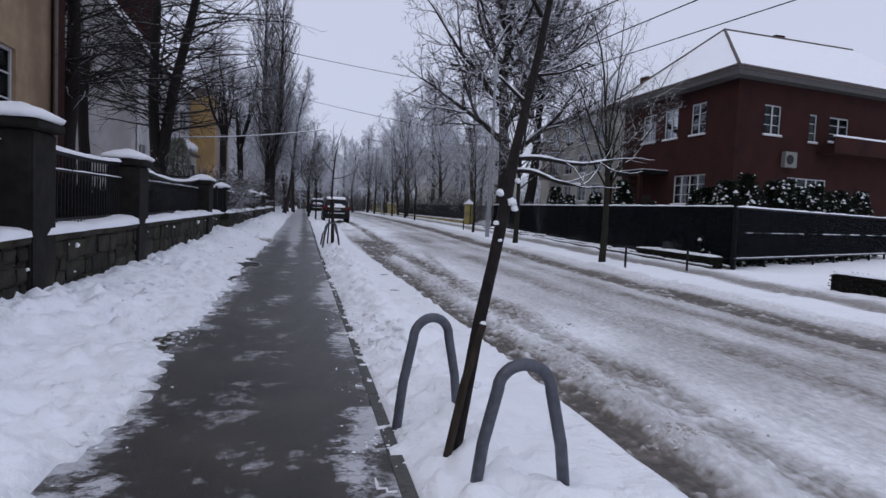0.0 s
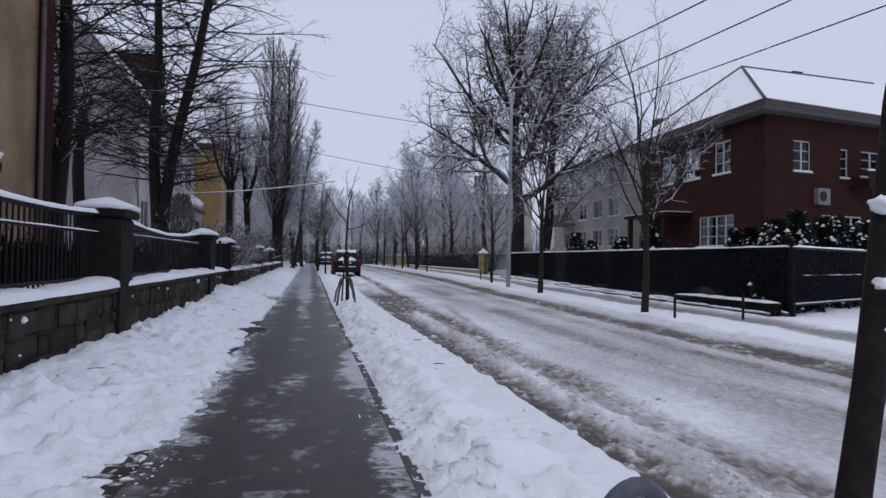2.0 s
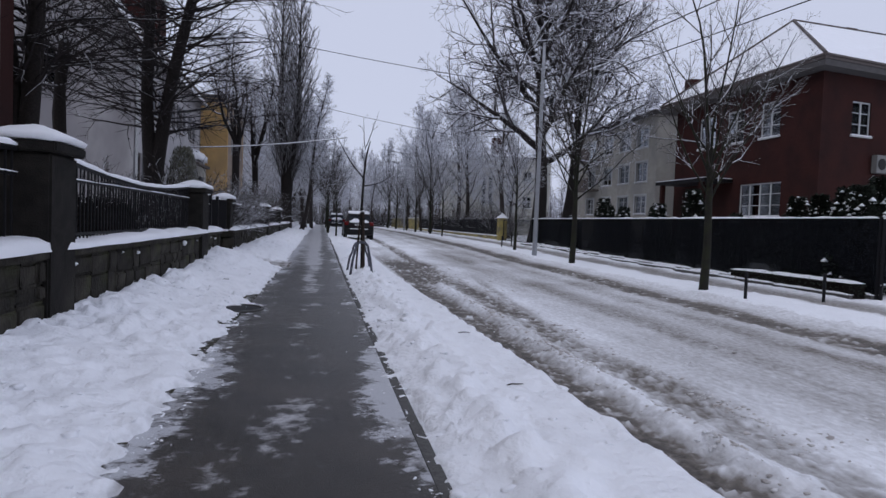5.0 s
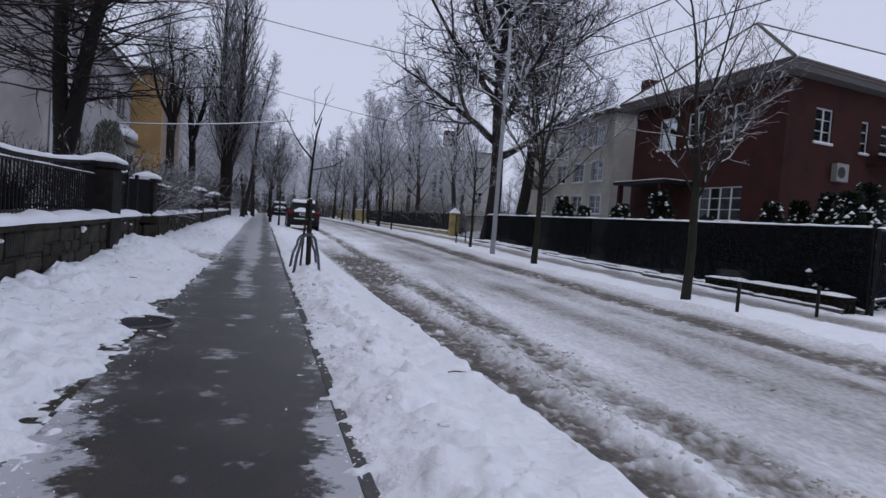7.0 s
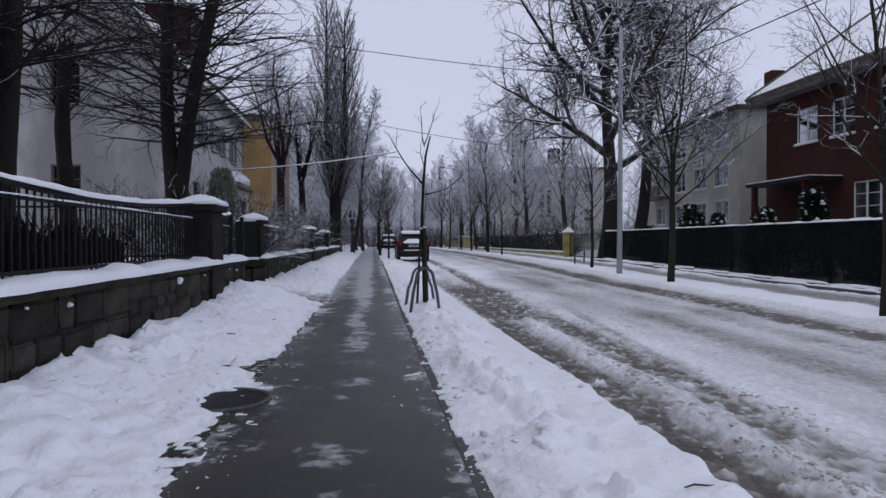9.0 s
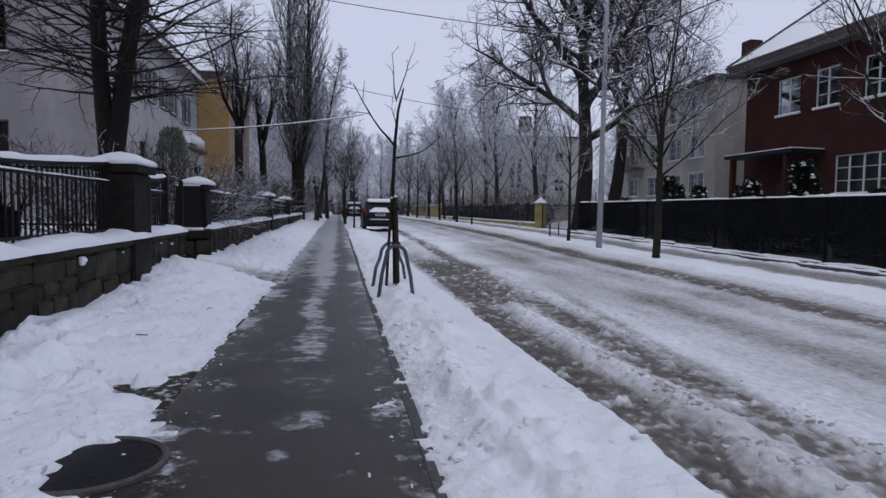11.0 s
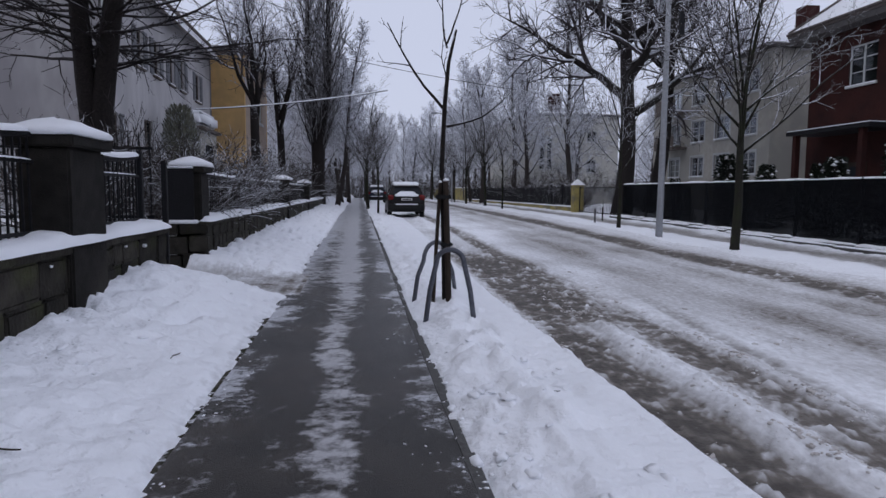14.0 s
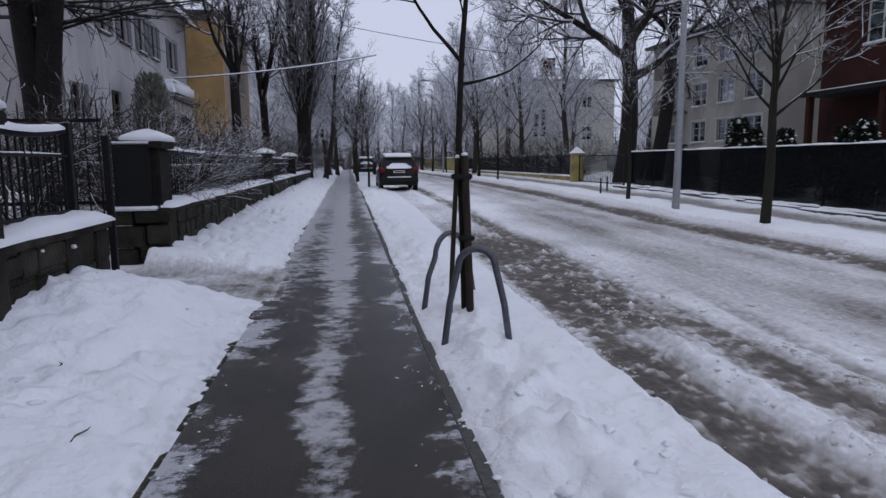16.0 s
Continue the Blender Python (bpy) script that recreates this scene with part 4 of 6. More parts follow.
def strip_snow(x0, x1, y0, y1, z, h, seed, stepy=0.12):
    """An uneven ridge of snow lying along a coping."""
    ys = np.arange(y0, y1 + 1e-6, stepy)
    prof = [(0, 0.0), (0.02, 0.6), (0.2, 0.95), (0.5, 1.05), (0.8, 0.95), (0.98, 0.6), (1, 0.0)]
    v, f = [], []
    for j, y in enumerate(ys):
        a = float(fbm(y * 1.7, seed, 31)) * 0.05
        b = float(fbm(y * 1.7, seed + 9, 32)) * 0.05
        g = 1 + float(fbm(y * 2.3, seed + 4, 33)) * 0.7
        e = min(1.0, 0.3 + min(y - y0, y1 - y) * 4)
        for t, k in prof:
            v.append((x0 + a + (x1 - x0 - a + b) * t, y, z + h * g * k * e))
    m = len(prof)
    for j in range(len(ys) - 1):
        for k in range(m - 1):
            f.append((j * m + k, j * m + k + 1, (j + 1) * m + k + 1, (j + 1) * m + k))
    f.append(tuple(reversed(range(m))))
    f.append(tuple((len(ys) - 1) * m + k for k in range(m)))
    return v, f


def pier(y0, y1, top, wide=0.73, x=-2.4, label=""):
    p = thing("gate_pier", (x, y0, 0), label or "dark rendered pier with a snow-covered cap stone", "pier", "piers of the garden wall")
    d = y1 - y0
    w = 0.05 - wide
    part("shaft", boxes((w, 0.05, 0, d, 0.0, top - 0.24), bevel=0.02), PIER, p)
    part("cap_stone", boxes((w - 0.06, 0.11, -0.06, d + 0.06, top - 0.236, top - 0.14), bevel=0.015), PIER, p)
    bm = bmesh.new()
    z0 = top - 0.136
    ring0 = [(w - 0.075, -0.075), (0.125, -0.075), (0.125, d + 0.075), (w - 0.075, d + 0.075)]
    lay = []
    for sc, z in ((1.0, z0), (1.015, z0 + 0.045), (0.93, z0 + 0.07), (0.5, z0 + 0.13), (0.1, z0 + 0.165)):
        cx, cy = (w + 0.05) / 2, d / 2
        pts = []
        for i in range(4):
            a, b = ring0[i], ring0[(i + 1) % 4]
            for t in (0.08, 0.36, 0.64, 0.92):
                pts.append(bm.verts.new((cx + (a[0] + (b[0] - a[0]) * t - cx) * sc + rng.uniform(-0.012, 0.012), cy + (a[1] + (b[1] - a[1]) * t - cy) * sc + rng.uniform(-0.012, 0.012), z + rng.uniform(-0.008, 0.012))))
        lay.append(pts)
    for a, b in zip(lay, lay[1:]):
        for i in range(16):
            bm.faces.new((a[i], a[(i + 1) % 16], b[(i + 1) % 16], b[i]))
    bm.faces.new(lay[-1])
    bm.faces.new(list(reversed(lay[0])))
    part("snow_cap", bm, SNOW, p, smooth=True)
    return p


def fence_section(y0, y1, z0, top, sag=0.05, gap=0.115, second_rail=0.13, x=-2.62):
    f = thing("iron_fence", (x, y0, 0), "black iron picket fence with snow on its rail", "fence", "iron fences along the wall")
    n = int((y1 - y0) / gap)
    L = y1 - y0
    part("bottom_rail", boxes((-0.02, 0.02, 0, L, z0 + 0.1, z0 + 0.13)), IRON, f)

    def arc(y):
        return top - sag * math.sin(math.pi * y / L)

    pts = [Vector((0, L * k / 12, arc(L * k / 12))) for k in range(13)]
    part("top_rail", tube(pts, 0.024, 6), IRON, f)
    part("middle_rail", boxes((-0.018, 0.018, 0, L, top - second_rail - 0.11, top - second_rail - 0.085)), IRON, f)
    part("middle_snow", strip_snow(-0.018, 0.022, 0.02, L - 0.02, top - second_rail - 0.082, 0.014, y0), SNOW, f)
    sv, sf = strip_snow(-0.035, 0.035, 0.0, L, 0.0, 0.05, y0 + 3)
    sv = [(a, b, c + arc(min(max(b, 0), L)) + 0.02) for a, b, c in sv]
    part("snow_strip", (sv, sf), SNOW, f, smooth=True)
    bm = boxes((-0.008, 0.008, -0.008, 0.008, 0.0, 1.0))
    me = bpy.data.meshes.new("picket")
    bm.to_mesh(me)
    bm.free()
    me.materials.append(IRON)
    for k in range(n):
        y = (k + 0.5) * L / n
        pk_ = part("picket", me, None, f)
        pk_.location = (0, y, z0)
        pk_.scale = (1, 1, arc(y) - z0)
    return f


# stones of the wall: three courses of uneven blocks before a mortar core
core_rows = [(-0.42, -0.02, -2.0, 22.0, -0.3, 0.68), (-0.42, -0.02, 24.2, 36.0, -0.3, 0.66), (-0.42, -0.02, 36.6, 62, -0.3, 0.66)]
for r in core_rows:
    part("wall_core", boxes(r), MORTAR, gw)
part("coping", boxes((-0.46, 0.04, -2.0, 22.02, 0.684, 0.76), (-0.46, 0.04, 24.18, 36.0, 0.664, 0.73), (-0.46, 0.04, 36.6, 62, 0.664, 0.73), bevel=0.012), STONE, gw)
part("coping_snow", strip_snow(-0.47, 0.07, 2.0, 22.05, 0.755, 0.1, 1.5), SNOW, gw, smooth=True)
part("coping_snow", strip_snow(-0.47, 0.07, 24.2, 36.0, 0.725, 0.1, 2.5), SNOW, gw, smooth=True)
part("coping_snow", strip_snow(-0.47, 0.07, 36.6, 61.9, 0.725, 0.1, 3.5, 0.3), SNOW, gw, smooth=True)


def stones(parent, y0, y1, z0, z1, count_max):
    """Weathered blocks in uneven courses, set close."""
    made, y = 0, y0
    while y < y1 - 0.3 and made < count_max:
        run = min(rng.uniform(1.2, 2.4), y1 - y)
        if y1 - y - run < 0.5:
            run = y1 - y
        rows = rng.choice((3, 3, 4))
        hs = [rng.uniform(0.7, 1.35) for _ in range(rows)]
        tot, z = sum(hs), z0
        for hgt in hs:
            hgt = hgt * (z1 - z0) / tot
            q = 0.0
            while q < run - 0.02:
                w = rng.uniform(0.26, 0.68)
                if run - q - w < 0.2:
                    w = run - q
                bm = bmesh.new()
                g = 0.002
                box(bm, -0.03, rng.uniform(-0.01, 0.018), g, w - g, g, hgt - g, bevel=0.026)
                for v in bm.verts:
                    v.co += Vector((rng.uniform(-0.007, 0.007), rng.uniform(-0.016, 0.016), rng.uniform(-0.014, 0.014)))
                st = part("stone", bm, STONE, parent)
                st.location = (0, y + q, z)
                made += 1
                q += w
            z += hgt
        y += run


stones(gw, 3.0, 22.0, -0.1, 0.68, 220)
stones(gw, 24.7, 36.0, -0.1, 0.66, 75)
pier(7.7, 8.3, 2.0, 0.5)
pier(11.7, 12.32, 1.88, 0.47)
pier(19.2, 19.95, 1.82, 0.42)
pier(24.2, 24.75, 1.75, 0.4, -2.52)
plin = thing("pier_plinth", (-2.4, 24.05, 0), "rough stone plinth under the gate pier with snow on its ledge", "plinth")
for k, (a, b, c, d) in enumerate(((-0.72, -0.36, -0.15, 0.2), (-0.35, 0.06, -0.15, 0.24), (-0.72, -0.26, 0.21, 0.5), (-0.25, 0.06, 0.25, 0.52), (-0.72, -0.4, 0.51, 0.7), (-0.39, 0.06, 0.53, 0.7))):
    part("stone", boxes((a + 0.008, b - 0.008, rng.uniform(-0.05, 0.0), 0.14, c + 0.006, d - 0.006), bevel=0.02), STONE, plin)
part("snow_strip", boxes((-0.7, -0.1, -0.04, 0.13, 0.703, 0.76), bevel=0.02), SNOW, plin, smooth=True)
pier(36.0, 36.6, 1.75, 0.5)
pier(45.0, 45.6, 1.75, 0.5)
fence_section(3.2, 7.65, 0.76, 1.62)
fence_section(8.35, 11.65, 0.76, 1.66, 0.04)
fence_section(12.35, 19.15, 0.76, 1.68, 0.16)
fence_section(20.0, 21.7, 0.76, 1.62, 0.06)
fence_section(24.8, 35.9, 0.74, 1.5, 0.04, 0.16)
fence_section(36.7, 44.9, 0.74, 1.5, 0.04, 0.2)

# dark sheet added before the pier, standing in for its dark south face
face_sheet = thing("sheet_gate", (-2.56, 24.1, 0), "dark sheet standing in for the pier's dark south face, with a strip of snow", "gate")
part("sheet", boxes((-0.42, 0.0, -0.02, 0.02, 0.76, 1.54), bevel=0.006), IRON, face_sheet)
part("leaf_frame", boxes((-0.45, -0.422, -0.025, 0.025, 0.74, 1.56), (-0.422, 0.0, -0.025, 0.025, 1.542, 1.57)), IRON, face_sheet)
part("snow_strip", boxes((-0.45, 0.0, -0.035, 0.035, 1.572, 1.605), bevel=0.012), SNOW, face_sheet, smooth=True)
fp = thing("gate_post", (-2.6, 22.7, 0.0), "black iron gate post", "post")
part("post", boxes((-0.035, 0.035, -0.035, 0.035, -0.1, 1.62), bevel=0.008), IRON, fp)
ep = thing("fence_post", (-2.62, 21.75, 0.6), "black iron end post of the picket fence", "post")
part("post", boxes((-0.04, 0.04, -0.04, 0.04, 0, 1.1), bevel=0.008), IRON, ep)
# inner yard fence of tall spikes
yard = thing("yard_fence", (-3.4, 24.9, 0.6), "tall black spiked iron fence inside the yard", "fence")
part("rail", boxes((-6.0, 0.0, -0.02, 0.02, 0.15, 0.2), (-6.0, 0.0, -0.02, 0.02, 1.3, 1.35)), IRON, yard)
for k in range(36):
    part("spike", tube([(-6.0 + k * 0.17, 0, 0), (-6.0 + k * 0.17, 0, 1.5), (-6.0 + k * 0.17, 0, 1.62)], [0.012, 0.012, 0.002], 4), IRON, yard)

# ---- footway edging ----
edging = thing("footway_edging", (0.575, 0, 0), "narrow dark concrete edging stones along the footway", "kerb", kind="structure")
em = bpy.data.meshes.new("edging_stone")
ebm = boxes((-0.034, 0.034, 0.002, 0.998, -0.15, 0.003), bevel=0.003)
ebm.to_mesh(em)
ebm.free()
em.materials.append(KERB)
for k in range(3, 45):
    s = part("edging_stone", em, None, edging)
    s.location = (0, k, float(left_level(k + 0.5)))

# ---- trees ----


class Tree:
    def __init__(self, seed, thin=0.0035):
        self.r = random.Random(seed)
        self.thin = thin
        self.wood, self.twigs = Tubes(), Tubes()

    def limb(self, p, d, length, radius, level, spec, split=2):
        """A limb that bends, tapers and bears smaller ones. spec[level]: segments, wiggle, lift, children, span, ratio, angle, tip."""
        seg, wig, lift, kids, first, ratio, angle, tip = spec[level]
        r = self.r
        pts, rad = [Vector(p)], [radius]
        d = Vector(d).normalized()
        dirs = [d.copy()]
        for i in range(seg):
            d = (d + Vector((r.gauss(0, wig), r.gauss(0, wig), r.gauss(0, wig) + lift))).normalized()
            pts.append(pts[-1] + d * length / seg)
            rad.append(radius * (1 - (1 - tip) * (i + 1) / seg))
            dirs.append(d.copy())
        sides = (9, 6, 4, 3, 3, 3)[min(level, 5)]
        (self.wood if level < split else self.twigs).add(pts, rad, sides)
        if level + 1 >= len(spec):
            return
        n = max(1, int(round(kids * r.uniform(0.8, 1.2))))
        spin = r.uniform(0, 6.28)
        for k in range(n):
            t = first + (1 - first) * (k + r.random()) / n
            f = min(t * seg, seg - 0.001)
            i = int(f)
            q = pts[i].lerp(pts[i + 1], f - i)
            ax = dirs[i].orthogonal().normalized()
            spin += 2.4 + r.uniform(-0.4, 0.4)
            ax.rotate(Matrix.Rotation(spin, 3, dirs[i]))
            nd = dirs[i].copy()
            nd.rotate(Matrix.Rotation(radians(angle * r.uniform(0.75, 1.25)), 3, ax))
            ln = length * ratio * r.uniform(0.7, 1.15) * (1.15 - 0.55 * t)
            rr = max(min(rad[i] * 0.62, radius * 0.6), self.thin)
            self.limb(q, nd, ln, rr, level + 1, spec, split)


def tree(name, place, label, build, wood_mat, twig_mat, category="tree", group="", turn=0, thin=0.0035):
    """build(t) grows the tree t from its foot at the origin."""
    t = Tree(hash_of(name + label), thin)
    build(t)
    ob = thing(name, place, label, category, group, turn=turn)
    part("trunk", t.wood.data(), wood_mat, ob, smooth=True)
    if t.twigs.v:
        part("crown", t.twigs.data(), twig_mat, ob)
    return ob


def hash_of(s):
    return sum((i + 1) * ord(c) for i, c in enumerate(s)) % 9973


def young(height, trunk, radius, lean=(0, 0)):
    def build(t):
        top = Vector((lean[0], lean[1], trunk))
        up = Vector((0.01, 0, 1))
        t.wood.add([Vector((0, 0, -0.15)), Vector((0, 0, 0.2)), top * 0.5 + Vector((0.02, -0.02, 0)), top, top + up * 0.5, top + up * 1.1, top + up * 1.6], [radius * 1.25, radius, radius * 0.85, radius * 0.74, radius * 0.6, radius * 0.45, 0.008], 9)
        spec = [None, (8, 0.07, 0.05, 9, 0.15, 0.42, 40, 0.2), (6, 0.09, 0.07, 7, 0.2, 0.45, 42, 0.25), (4, 0.12, 0.05, 3, 0.2, 0.5, 45, 0.4), (3, 0.15, 0.05, 0, 0.2, 0.5, 45, 0.5)]
        t.limb(top, (lean[0] * 0.1, lean[1] * 0.1, 1), height - trunk, radius * 0.5, 1, spec)
        for k in range(9):
            a = k * 2.1 + t.r.uniform(-0.3, 0.3)
            el = t.r.uniform(0.9, 2.0)
            t.limb(top + Vector((0, 0, -0.1 + 0.17 * k)), (math.cos(a), math.sin(a), el), (height - trunk) * t.r.uniform(0.5, 0.75), radius * 0.3, 1, spec)
    return build


def broad(height, trunk, radius, spread=1.0, limbs=7, droop=0.0, dense=1.0):
    def build(t):
        t.wood.add([Vector((0, 0, -0.3)), Vector((0, 0, 0.5)), Vector((0.1, 0, trunk * 0.5)), Vector((0, 0.1, trunk))], [radius * 1.4, radius * 1.05, radius * 0.9, radius * 0.85], 10)
        spec = [None, (9, 0.13, 0.05, 8 * dense, 0.22, 0.5, 48, 0.18), (7, 0.14, 0.02 - droop, 7 * dense, 0.15, 0.5, 48, 0.22), (5, 0.16, 0.03, 5 * dense, 0.15, 0.5, 48, 0.35), (3, 0.18, 0.04, 3, 0.2, 0.55, 45, 0.5), (2, 0.2, 0.0, 0, 0, 0, 0, 0.6)]
        for k in range(limbs):
            a = k * 6.283 / limbs + t.r.uniform(-0.3, 0.3)
            el = t.r.uniform(0.6, 2.6) / spread
            z = trunk * t.r.uniform(0.72, 1.0)
            t.limb((0, 0, z), (math.cos(a), math.sin(a), el), (height - z) * t.r.uniform(0.75, 1.0), radius * t.r.uniform(0.38, 0.55), 1, spec)
    return build


def column(height, radius):
    """A poplar: two close leaders, each a tall sheaf of upright shoots with a rounded top."""
    def build(t):
        spec = [None, (7, 0.04, 0.2, 10, 0.1, 0.34, 20, 0.15), (4, 0.06, 0.14, 6, 0.1, 0.42, 24, 0.3), (2, 0.1, 0.1, 0, 0.2, 0.4, 30, 0.5)]
        for dx, dy, hh in ((-0.5, 0.15, height), (0.6, -0.15, height * 0.95)):
            path = [Vector((dx * min(1, max(0, f - 0.2) / 0.25), dy * f, hh * f - 0.3)) for f in np.linspace(0, 1, 9)]
            t.wood.add(path, [radius * r for r in (0.95, 0.8, 0.66, 0.52, 0.42, 0.32, 0.22, 0.12, 0.04)], 8)
            for k in range(66):
                f = 0.17 + 0.78 * k / 66
                i = min(int(f * 8), 7)
                q = path[i].lerp(path[i + 1], f * 8 - i)
                a = k * 2.4 + dx
                ln = height * 0.19 * min(1, 0.35 + 1.6 * (1.0 - f)) * t.r.uniform(0.8, 1.1)
                t.limb(q, (math.cos(a), math.sin(a), 1.5), ln, radius * 0.13 * (1.1 - 0.7 * f), 1, spec)
    return build


def twin(build_h=14):
    def build(t):
        spec = [None, None, (9, 0.05, 0.012, 7, 0.12, 0.34, 32, 0.25), (5, 0.08, 0.0, 3, 0.15, 0.5, 35, 0.35), (3, 0.1, 0.0, 0, 0, 0, 0, 0.5)]
        for lean, off, rad in ((0.0, -0.14, 0.2), (0.19, 0.13, 0.21)):
            zs = np.concatenate([[-0.4, 0.2, 1.2, 2.2], np.linspace(3, build_h, 10)])
            path = [Vector((off * min(1, max(z, 0) / 3) + lean * max(0, z - 2.4) + 0.05 * math.sin(z), 0.08 * math.sin(z * 0.7), z)) for z in zs]
            rads = [rad * 1.55, rad * 1.3, rad * 1.15, rad * 1.1] + [rad * (1 - 0.065 * k) for k in range(10)]
            t.wood.add(path, rads, 11)
            pts = path[4:]
            for k in range(78):
                f = 0.02 + 0.96 * k / 78
                i = min(int(f * 9), 8)
                q = pts[i].lerp(pts[i + 1], f * 9 - i)
                a = k * 2.4
                t.limb(q, (math.cos(a), math.sin(a), t.r.uniform(-0.1, 0.5)), t.r.uniform(2.0, 4.6), 0.038, 2, spec)
        low = [None, None, (11, 0.05, -0.035, 9, 0.15, 0.34, 28, 0.25), (6, 0.07, -0.03, 3, 0.15, 0.5, 30, 0.35), (3, 0.1, 0.0, 0, 0, 0, 0, 0.5)]
        for k in range(20):
            a = k * 2.4 + 0.4
            z = 3.0 + 0.2 * k
            t.limb((0.1, 0, z), (math.cos(a), math.sin(a), t.r.uniform(0.35, 0.75)), t.r.uniform(3.6, 5.4), 0.034, 2, low)
    return build


def chestnut(h, radius, reach, low=0.3, limbs=17, lean=0.0, bow=1.0):
    """A leader with long arching limbs, the lowest reaching out almost level."""
    def build(t):
        zs = np.linspace(-0.3, h * 0.93, 12)
        pts = [Vector((lean * z + 0.25 * math.sin(z * 0.45), 0.25 * math.sin(z * 0.37 + 1), z)) for z in zs]
        t.wood.add(pts, [radius * (1.25 if k == 0 else 1.0 - 0.9 * k / 11) for k in range(12)], 11)
        spec = [None, (10, 0.1, 0.03, 9, 0.16, 0.5, 52, 0.15), (6, 0.13, 0.015, 8, 0.1, 0.5, 50, 0.2), (4, 0.15, 0.02, 7, 0.1, 0.55, 50, 0.4), (2, 0.18, 0.03, 0, 0.2, 0.55, 45, 0.6)]
        for k in range(limbs):
            f = low + (0.9 - low) * (k / limbs) ** 0.9
            i = min(int(f * 11 * 1.0), 10)
            q = pts[i].lerp(pts[i + 1], min(1, f * 11 - i))
            a = k * 2.4 + t.r.uniform(-0.3, 0.3)
            ln = h * reach * (1.1 - 0.75 * (f - low) / (1 - low)) * t.r.uniform(0.8, 1.1)
            t.limb(q, (math.cos(a), math.sin(a), (0.45 + 1.7 * (f - low)) * bow), ln, radius * (0.5 - 0.35 * (f - low)), 1, spec)
    return build


tree("chestnut_tree", (14.9, 48.4, -0.1), "large bare chestnut with arching snow-lined limbs", chestnut(21, 0.55, 0.5, 0.3, 17), BARK, TWIG, group="large bare trees", thin=0.011)
tree("chestnut_tree", (17.6, 50.4, -0.1), "tall bare chestnut with dense frosted twigs", chestnut(21.5, 0.46, 0.34, 0.4, 18, 0.1, 1.2), BARK, TWIG, group="large bare trees", thin=0.011)
pop = tree("poplar_tree", (-2.7, 58, 0.4), "tall columnar bare poplar dusted with snow", column(19.5, 0.42), BARK, POPLAR, thin=0.013)
pop.scale = (1.25, 1.25, 1.0)
tw = tree("twin_trunk_tree", (-5.4, 27.7, 0.5), "dark tree with two trunks and fine drooping twigs", twin(), BARK, TWIG_DARK, group="yard trees", turn=0, thin=0.0075)
copy_thing(tw, pose(-6.6, 21.6, 0.5, 0, 0, 170))["label"] = "dark twin-trunked tree with fine twigs beside the beige house"


def pollard(h):
    def build(t):
        spec = [None, None, (5, 0.1, 0.06, 4, 0.3, 0.4, 40, 0.3), (3, 0.1, 0.05, 0, 0, 0, 0, 0.5)]
        pts = [Vector((0.05 * math.sin(z * 1.3), 0.05 * math.cos(z), z)) for z in np.linspace(-0.3, h, 9)]
        t.wood.add(pts, [0.26, 0.21, 0.2, 0.19, 0.17, 0.18, 0.15, 0.17, 0.12], 9)
        for k in range(34):
            z = h * (0.62 + 0.38 * k / 34)
            a = k * 2.4
            t.limb((0, 0, z), (math.cos(a), math.sin(a), t.r.uniform(0.3, 1.4)), t.r.uniform(0.9, 1.9), 0.02, 2, spec)
    return build


tree("pollard_tree", (-7.4, 25.8, 0.5), "dark pollarded trunk with a tuft of thin shoots", pollard(5.6), BARK, TWIG_DARK, group="yard trees")
tall = tree("pruned_tree", (-5.2, 58, 0.4), "tall heavily pruned bare tree with stubby limbs", broad(12.5, 5.5, 0.27, 0.36, 6, 0, 0.9), BARK, TWIG, group="pruned trees")
copy_thing(tall, pose(-5.6, 50.5, 0.4, 0, 0, 130))

st1 = tree("street_tree", (9.56, 20.07, -0.4), "bare young street tree with snow along its branches", young(8.4, 2.4, 0.115, (0.05, 0.05)), BARK_GREEN, BARK_YOUNG, group="street trees")
st2 = tree("street_tree", (9.56, 28.75, -0.3), "bare young street tree with a mossy trunk and fine upswept branches", young(8.8, 2.6, 0.12, (0.03, 0)), BARK_GREEN, BARK_YOUNG, group="street trees")
st3 = tree("street_tree", (9.56, 36.2, -0.13), "slender bare young street tree in the snow verge", young(6.6, 2.2, 0.075), BARK_GREEN, TWIG, group="street trees")
for k, (x, y, s) in enumerate(((9.6, 56, 0.9), (10.0, 64, 1.1), (9.8, 72, 0.9), (9.9, 80, 1.1), (9.8, 90, 1.2), (9.8, 100, 1.2), (1.0, 46.6, 0.8), (0.62, 57, 0.95), (0.7, 66, 1.0), (0.7, 76, 1.1), (0.7, 88, 1.2))):
    c = copy_thing((st3, st1, st2)[k % 3], pose(x, y, 0.0, 0, 0, 77 * k))
    c.scale = (s, s, s)

